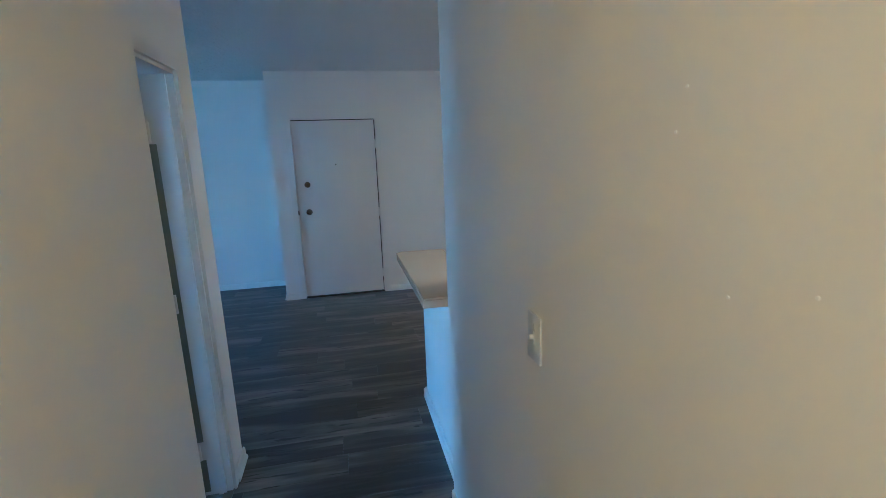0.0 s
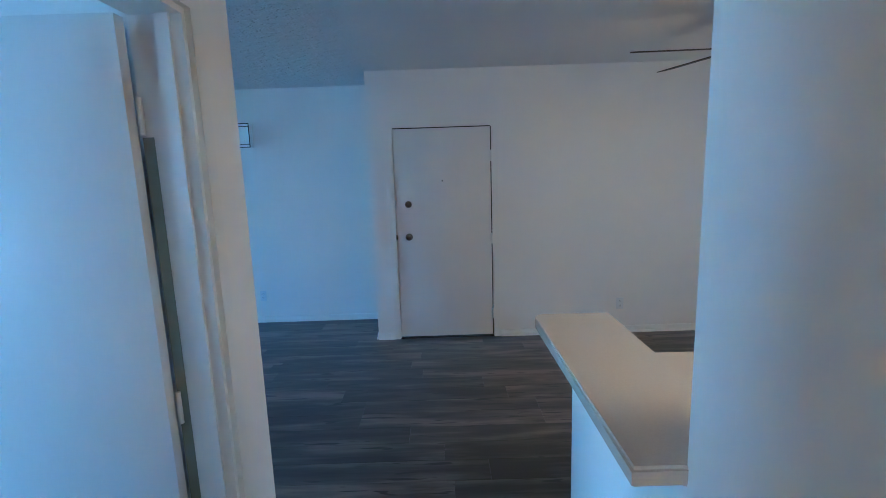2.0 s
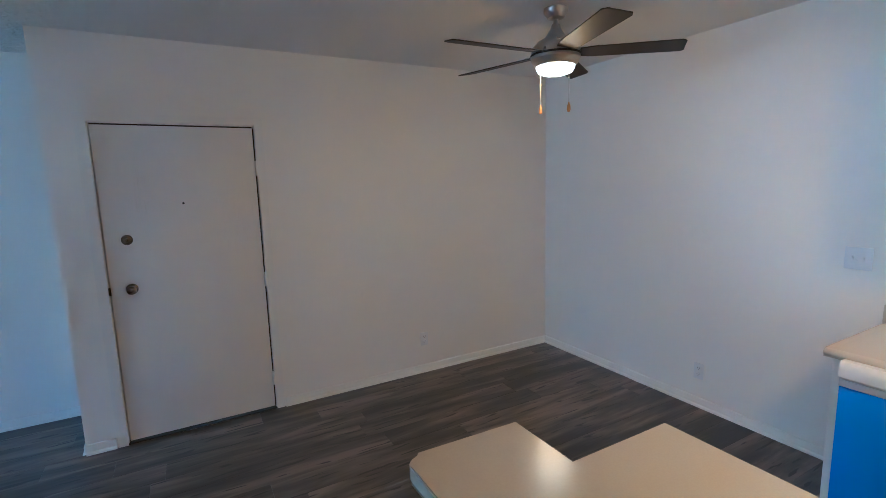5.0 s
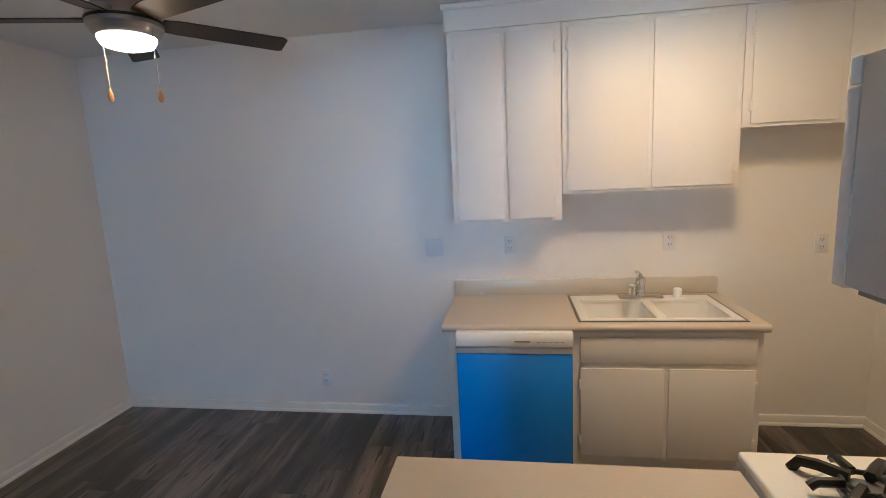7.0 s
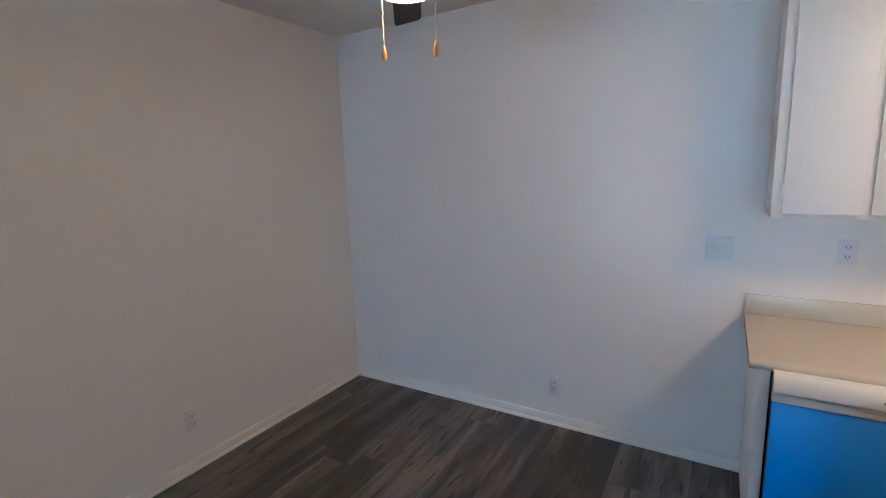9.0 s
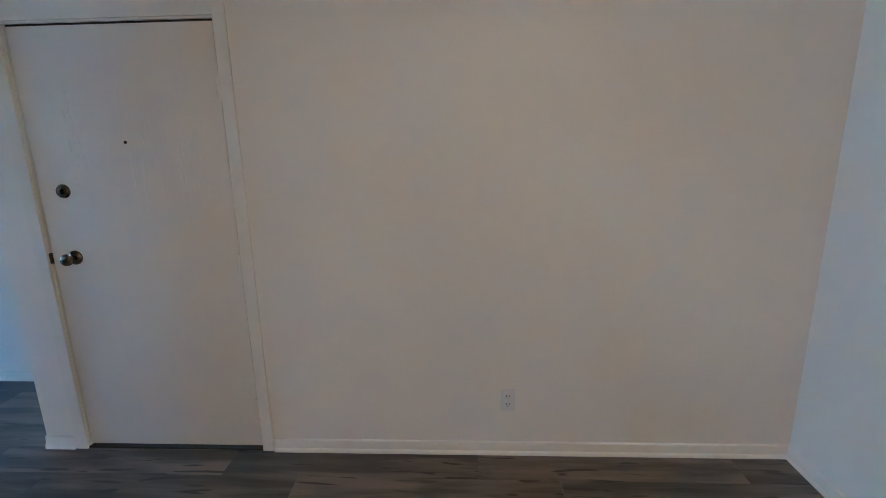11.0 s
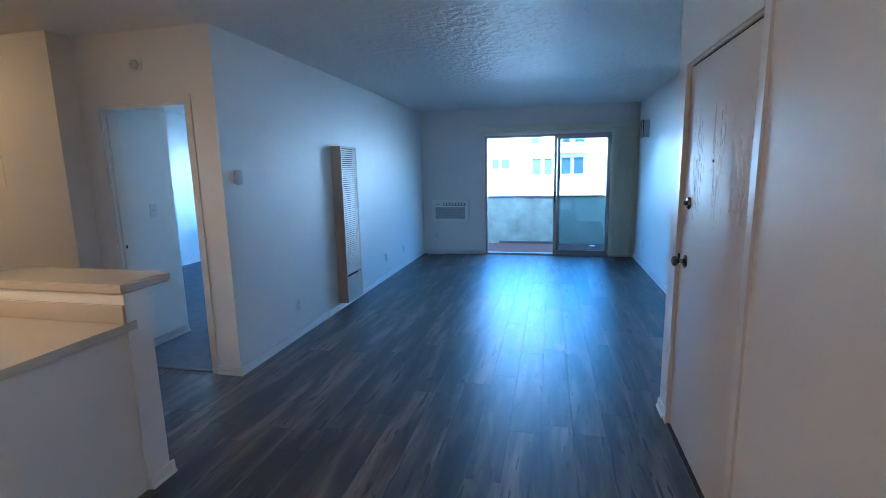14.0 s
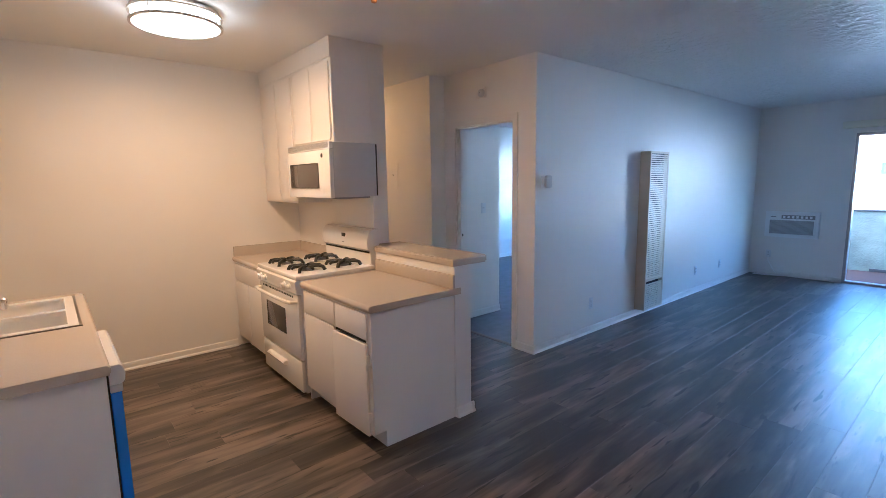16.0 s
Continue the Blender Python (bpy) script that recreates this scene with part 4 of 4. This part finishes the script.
# ---- stove ----
SY0_, SY1_ = -4.284, -3.52
SM = (SY0_ + SY1_) / 2
st = thing("gas_stove", (-2.1, SM, 0), "white four-burner gas range with black grates", "stove")
part("body", box(-2.44, -1.80, SY0_ + 0.003, SY1_ - 0.003, 0.035, 0.862, 0.004), ENAMEL, st)
for x in (-2.40, -1.86):
    for y in (SY0_ + 0.05, SY1_ - 0.05):
        part("foot", rod((x, y, 0), (x, y, 0.036), 0.018, seg=12), BLACK, st)
top = part("cooktop", box(-2.40, -1.765, SY0_, SY1_, 0.862, 0.893, 0.008, 3), ENAMEL, st)
for ix, x in enumerate((-2.23, -1.93)):
    for iy, y in enumerate((SM - 0.19, SM + 0.19)):
        part("well", lathe([(0, 0.8935), (0.085, 0.8935), (0.088, 0.8965), (0.094, 0.8965), (0.10, 0.8932)], (x, y, 0), 28), ENAMEL, top)
        part("burner", lathe([(0.05, 0.8935), (0.05, 0.905), (0.038, 0.906), (0.038, 0.913), (0.03, 0.916), (0, 0.917)], (x, y, 0), 24), BURNER, top)
        bm = bmesh.new()
        for k in range(4):
            a = radians(90 * k)
            ca, sa = math.cos(a), math.sin(a)
            tube([(x + 0.045 * ca, y + 0.045 * sa, 0.926), (x + 0.10 * ca, y + 0.10 * sa, 0.924), (x + 0.115 * ca, y + 0.115 * sa, 0.912)], 0.011, 6, bm)
        for k in range(4):
            a = radians(45 + 90 * k)
            ca, sa = math.cos(a), math.sin(a)
            tube([(x + 0.03 * ca, y + 0.03 * sa, 0.927), (x + 0.09 * ca, y + 0.09 * sa, 0.927), (x + 0.125 * ca, y + 0.125 * sa, 0.920), (x + 0.14 * ca, y + 0.14 * sa, 0.8935)], 0.0135, 6, bm)
        ring = [(x + 0.045 * math.cos(radians(30 * q)), y + 0.045 * math.sin(radians(30 * q)), 0.926) for q in range(13)]
        tube(ring, 0.006, 6, bm)
        part("grate", bm, BLACK, top, "black cast grate")
# sloped control panel with knobs
prof = [(-1.80, 0.862), (-1.77, 0.862), (-1.755, 0.85), (-1.765, 0.765), (-1.80, 0.765)]
cp = part("control_panel", prism([(x, SY0_ + 0.002, z) for x, z in prof], (0, SY1_ - SY0_ - 0.004, 0)), ENAMEL, st)
for y in (SY0_ + 0.10, SY0_ + 0.19, SY1_ - 0.19, SY1_ - 0.10):
    kn = part("knob", lathe([(0.024, 0), (0.024, 0.008), (0.018, 0.012), (0.016, 0.03), (0, 0.032)], (-1.761, y, 0.81), 20, axis=(1, 0, -0.1)), ENAMEL, cp)
    part("grip", box(-1.735, -1.722, y - 0.004, y + 0.004, 0.79, 0.828, 0.002), ENAMEL, kn)
od = part("oven_door", box(-1.80, -1.772, SY0_ + 0.006, SY1_ - 0.006, 0.285, 0.755, 0.006), ENAMEL, st)
part("window", box(-1.7735, -1.7705, -4.14, -3.765, 0.425, 0.62, 0.004), OVEN_GLASS, od, "dark oven window")
part("vent", boxes(*[(-1.7735, -1.7705, SY0_ + 0.09 + 0.03 * k, SY0_ + 0.108 + 0.03 * k, 0.728, 0.742) for k in range(20)]), DARK, od)
part("handle", tube([(-1.772, SY0_ + 0.03, 0.705), (-1.735, SY0_ + 0.04, 0.705), (-1.725, SY0_ + 0.12, 0.703), (-1.722, SM, 0.702), (-1.725, SY1_ - 0.12, 0.703), (-1.735, SY1_ - 0.04, 0.705), (-1.772, SY1_ - 0.03, 0.705)], 0.013, 10), ENAMEL, od)
dr = part("drawer", box(-1.80, -1.774, SY0_ + 0.006, SY1_ - 0.006, 0.045, 0.272, 0.005), ENAMEL, st)
prof = [(-1.774, 0.215), (-1.75, 0.212), (-1.738, 0.2), (-1.745, 0.186), (-1.774, 0.182)]
part("drawer_pull", prism([(x, -4.12, z) for x, z in prof], (0, 0.33, 0)), ENAMEL, dr)
prof = [(-2.445, 0.893), (-2.37, 0.893), (-2.365, 1.0), (-2.345, 1.015), (-2.335, 1.06), (-2.35, 1.13), (-2.375, 1.16), (-2.41, 1.168), (-2.445, 1.168)]
bg = part("backguard", prism([(x, SY0_ + 0.006, z) for x, z in prof], (0, SY1_ - SY0_ - 0.012, 0)), ENAMEL, st)
part("vent_slot", box(-2.366, -2.362, SY0_ + 0.02, SY1_ - 0.02, 0.985, 0.998), DARK, bg)
part("clock", box(-2.3475, -2.341, SM - 0.03, SM + 0.03, 1.09, 1.12, 0.002), BLACK, bg, "small dark clock display")
part("badge", box(-2.3415, -2.336, SM - 0.02, SM + 0.02, 1.045, 1.052), GREY_PANEL, bg)

# ---- microwave ----
mw = thing("microwave_oven", (-2.24, -3.89, 1.415), "white over-the-range microwave, side shade coloured grey", "microwave")
# white casing, given a grey base colour for the shade on its side
part("body", box(-2.443, -2.092, -4.258, -3.527, 1.42, 1.81, 0.003), MW_SIDE, mw, "white casing with its shade coloured in as grey")
part("front", box(-2.092, -2.06, -4.26, -3.525, 1.415, 1.762, 0.005), ENAMEL, mw)
part("vent_grille", box(-2.092, -2.064, -4.26, -3.525, 1.765, 1.812, 0.004), PLASTIC, mw)
part("window", box(-2.0615, -2.0585, -4.20, -3.70, 1.485, 1.67, 0.01), OVEN_GLASS, mw, "dark microwave window")
part("display", lathe([(0, 0), (0.016, 0), (0.016, 0.002), (0, 0.003)], (-2.06, -3.64, 1.72), 14, axis=(1, 0, 0)), BLACK, mw)
for k in range(10):
    part("louvre", box(-2.065, -2.062, -4.25, -3.54, 1.773 + 0.004 * k, 1.7748 + 0.004 * k), GREY_PANEL, mw)
# black block painting in the shade of the mounting gap
part("back_gap_shade", box(XP1 + 0.004, -2.443, -4.25, -3.531, 1.424, 1.806), BLACK, mw)
part("underside", box(-2.39, -2.11, -4.24, -3.54, 1.408, 1.42), GREY_PANEL, mw)


# ---- outlets and switches ----
def plate(name, w, h, kind, label, category):
    p = thing(name, (0, 0, 0), label, category, "wall plates")
    pl = part("cover", box(-w / 2, w / 2, -0.006, 0, -h / 2, h / 2, 0.002), PLATE, p)
    n = max(1, round(w / 0.06))
    for k in range(n):
        cx = (k - (n - 1) / 2) * 0.046
        if kind == "outlet":
            for z in (-0.022, 0.022):
                s = part("socket", box(cx - 0.016, cx + 0.016, -0.009, -0.005, z - 0.014, z + 0.014, 0.003), PLATE, pl)
                part("slots", boxes((cx - 0.009, cx - 0.006, -0.0096, -0.0088, z - 0.002, z + 0.008), (cx + 0.006, cx + 0.009, -0.0096, -0.0088, z - 0.002, z + 0.008), (cx - 0.002, cx + 0.002, -0.0096, -0.0088, z - 0.010, z - 0.006)), DARK, s)
        else:
            part("bezel", box(cx - 0.006, cx + 0.006, -0.0075, -0.005, -0.014, 0.014, 0.001), PLATE, pl)
            part("toggle", box(cx - 0.0045, cx + 0.0045, -0.018, -0.006, -0.002, 0.009, 0.002), PLATE, pl)
    return p


def put(first, spots):
    first.matrix_basis = pose(*spots[0][:3], 0, 0, spots[0][3])
    for x, y, z, rz in spots[1:]:
        copy_thing(first, pose(x, y, z, 0, 0, rz))


# rz 0 looks to -y, 90 looks to +x, 180 to +y, -90 to -x
put(plate("outlet", 0.07, 0.115, "outlet", "white duplex outlet with its cover plate", "outlet"),
    [(-1.36, 0, 0.295, 0), (-0.004, -1.61, 0.26, -90), (-0.004, -2.925, 1.182, -90), (-0.004, -3.885, 1.18, -90), (-0.004, -4.72, 1.145, -90),
     (-4.56, YS, 0.30, 180), (-7.02, YS, 0.30, 180), (-7.84, YS, 0.295, 180), (-5.13, YN, 0.306, 0), (-8.31, YN, 0.33, 0), (XW, -2.75, 0.33, 90)])
put(plate("light_switch", 0.118, 0.118, "switch", "white double switch plate on the dining wall", "light switch"), [(-0.004, -2.434, 1.175, -90)])
put(plate("light_switch", 0.072, 0.115, "switch", "white single switch plate on the hallway wall", "light switch"), [(XP0, -4.582, 1.24, -90), (-4.25, -4.2, 1.22, 180)])
pv = thing("panel_cover", (XH, -4.84, 1.59), "painted-over electrical panel cover with a small latch", "panel")
part("cover", box(XH, XH + 0.003, -4.925, -4.758, 1.45, 1.735), WALL, pv)
part("latch", lathe([(0, 0), (0.007, 0), (0.006, 0.004), (0, 0.005)], (XH + 0.003, -4.84, 1.60), 12, axis=(1, 0, 0)), DARK, pv)
for y, z in ((-5.12, 1.505), (-5.22, 1.535), (-5.03, 1.743), (-5.015, 1.69)):
    single("wall_anchor", lathe([(0.0022, 0), (0.0022, 0.0015), (0, 0.002)], (XP0, y, z), 10, axis=(-1, 0, 0)), PLASTIC, "small white plastic anchor stuck in the wall", "wall anchor", "wall anchors", origin=(XP0, y, z))

sm = thing("smoke_detector", (XB, -3.635, 2.315), "small white detector above the bedroom doorway", "detector")
part("base", box(XB, XB + 0.018, -3.705, -3.575, 2.272, 2.362, 0.006), CABINET, sm)
part("cover", lathe([(0.036, 0.0), (0.034, 0.022), (0.026, 0.03), (0, 0.031)], (XB + 0.016, -3.62, 2.315), 24, axis=(1, 0, 0)), MW_SIDE, sm)
part("button", lathe([(0.006, 0), (0.005, 0.003), (0, 0.0035)], (XB + 0.046, -3.62, 2.315), 10, axis=(1, 0, 0)), GREY_PANEL, sm)

th = thing("thermostat", (-3.81, YS, 1.5), "small white wall thermostat", "thermostat")
part("plate", box(-3.872, -3.748, YS, YS + 0.008, 1.458, 1.556, 0.003), PLASTIC, th)
part("body", box(-3.855, -3.775, YS + 0.008, YS + 0.045, 1.452, 1.562, 0.017), MW_SIDE, th)
part("dial", box(-3.835, -3.795, YS + 0.04, YS + 0.044, 1.47, 1.50, 0.003), GREY_PANEL, th)

# ---- wall heater ----
ht = thing("wall_heater", (-5.57, YS, 0.07), "tall beige wall heater with louvred front", "heater")
HX0, HX1, HY = -5.845, -5.428, -2.89
part("casing", boxes((HX0, HX0 + 0.02, YS, HY, 0.075, 1.805), (HX1 - 0.02, HX1, YS, HY, 0.075, 1.805), (HX0 + 0.02, HX1 - 0.02, YS, HY, 1.785, 1.805), (HX0 + 0.02, HX1 - 0.02, YS, HY, 0.075, 0.095), (HX0 + 0.02, HX1 - 0.02, YS, HY, 0.395, 0.425)), HEATER, ht)
# back sheet coloured near black as the shade between the louvres
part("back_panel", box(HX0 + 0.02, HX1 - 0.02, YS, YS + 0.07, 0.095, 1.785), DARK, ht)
base_louvre = None
n = 0
for lo, hi, step in ((0.43, 1.78, 0.0225), (0.1, 0.39, 0.0225)):
    z = lo
    while z + 0.02 < hi:
        prof = [(HY - 0.014, z + 0.0005), (HY - 0.003, z), (HY - 0.005, z + 0.0155), (HY - 0.014, z + 0.015)]
        if base_louvre is None:
            base_louvre = part("louvre", prism([(HX0 + 0.02, y, q) for y, q in prof], (HX1 - HX0 - 0.04, 0, 0)), HEATER, ht)
            z_first = z
        else:
            o = new("louvre", base_louvre.data)
            o.parent = ht
            o.location = (0, 0, z - z_first)
        z += step

# ---- air conditioner ----
ac = thing("air_conditioner", (XW, -2.48, 0.61), "white through-wall air conditioner with a louvred grille", "air conditioner")
AX, AY0, AY1 = XW + 0.07, -2.79, -2.16
part("sleeve", boxes((XW, AX - 0.012, AY0 - 0.02, AY0 + 0.01, 0.60, 0.99), (XW, AX - 0.012, AY1 - 0.01, AY1 + 0.02, 0.60, 0.99), (XW, AX - 0.012, AY0 + 0.01, AY1 - 0.01, 0.96, 0.99), (XW, AX - 0.012, AY0 + 0.01, AY1 - 0.01, 0.60, 0.63)), PLASTIC, ac)
part("front", boxes((XW, AX, AY0 + 0.01, AY1 - 0.01, 0.86, 0.958), (XW, AX, AY0 + 0.01, AY0 + 0.04, 0.632, 0.86), (XW, AX, AY1 - 0.04, AY1 - 0.01, 0.632, 0.86), (XW, AX, AY0 + 0.04, AY1 - 0.04, 0.632, 0.655)), PLASTIC, ac)
part("control_recess", box(AX, AX + 0.002, AY0 + 0.19, AY1 - 0.03, 0.885, 0.94), GREY_PANEL, ac)
for k in range(7):
    y = AY0 + 0.21 + 0.055 * k
    part("vane", box(AX + 0.002, AX + 0.006, y, y + 0.028, 0.895, 0.93), PLASTIC, ac)
part("badge", box(AX, AX + 0.002, AY0 + 0.05, AY0 + 0.12, 0.905, 0.915), GREY_PANEL, ac)
part("filter", box(XW, AX - 0.012, AY0 + 0.04, AY1 - 0.04, 0.655, 0.86), FILTER, ac)
for k in range(15):
    z = 0.662 + 0.0133 * k
    part("grille_bar", box(AX - 0.012, AX - 0.001, AY0 + 0.04, AY1 - 0.04, z, z + 0.006), MW_SIDE, ac)
single("power_cord", tube([(XW + 0.012, -2.75, 0.31), (XW + 0.03, -2.74, 0.22), (XW + 0.03, -2.66, 0.08), (XW + 0.05, -2.6, 0.012), (XW + 0.10, -2.75, 0.008), (XW + 0.14, -2.9, 0.008), (XW + 0.12, -2.7, 0.008), (XW + 0.05, -2.5, 0.012)], 0.006, 8), PLASTIC, "white power cord coiled on the floor", "cord")


# ---- sconces ----
def sconce(x):
    s = thing("wall_sconce", (x, YN, 2.07), "white rectangular wall sconce with dark edges, unlit", "sconce", "living room sconces")
    part("back_plate", box(x - 0.082, x + 0.082, YN - 0.02, YN, 1.945, 2.195, 0.002), PLASTIC, s)
    part("shade", box(x - 0.0775, x + 0.0775, YN - 0.085, YN - 0.02, 1.953, 2.187, 0.008), PLASTIC, s, "frosted white box shade")
    for z0, z1 in ((1.945, 1.952), (1.976, 1.982), (2.158, 2.164), (2.188, 2.195)):
        part("band", box(x - 0.082, x + 0.082, YN - 0.089, YN - 0.08, z0, z1, 0.001), DARK, s)
    for sx in (-1, 1):
        part("side_strip", box(x + sx * 0.0785 - 0.0035, x + sx * 0.0785 + 0.0035, YN - 0.089, YN - 0.08, 1.950, 2.190, 0.001), DARK, s)
    part("strut", box(x + 0.02, x + 0.026, YN - 0.088, YN - 0.085, 1.99, 2.06), ENAMEL, s)
    return s


sconce(-5.16)
sconce(-8.33)

# ---- plank floor ----
PW, PL, GAP = 0.182, 1.22, 0.0006
rng = random.Random(11)
shared = {}


def spans(y):
    """The stretches of floor along x at a given y."""
    if y > 0:
        return [(XW, -3.745)]
    if y > YS:
        return [(XW, 0.0)]
    if y > -4.125:
        return [(XB, 0.0)]
    if y > YK:
        return [(XH, 0.0)]
    return [(XH, XP0)]


cuts = sorted([YN, 0.0, YS, -4.125, YK, YE])
y = YE
while y < YN - 0.001:
    y1 = min(y + PW, YN)
    edges = [y] + [c for c in cuts if y + 0.004 < c < y1 - 0.004] + [y1]
    shift = rng.uniform(0, PL)
    for a, b in zip(edges, edges[1:]):
        for x0, x1 in spans((a + b) / 2):
            x = math.floor((x0 - shift) / PL) * PL + shift
            while x < x1:
                p0, p1 = max(x, x0), min(x + PL, x1)
                if p1 - p0 > 0.02:
                    key = (round(p1 - p0, 3), round(b - a, 3))
                    if key not in shared:
                        bm = box(0, p1 - p0 - GAP, 0, b - a - GAP, -0.006, 0.0)
                        topf = [f for f in bm.faces if f.normal.z > 0.9]
                        bmesh.ops.bevel(bm, geom=[e for f in topf for e in f.edges], offset=0.0006, segments=1, affect="EDGES")
                        shared[key] = to_mesh("plank", bm, PLANK)
                    ob = new("plank", shared[key])
                    ob.parent = floor
                    ob.location = (p0 + GAP / 2, a + GAP / 2, 0)
                x += PL
    y = y1
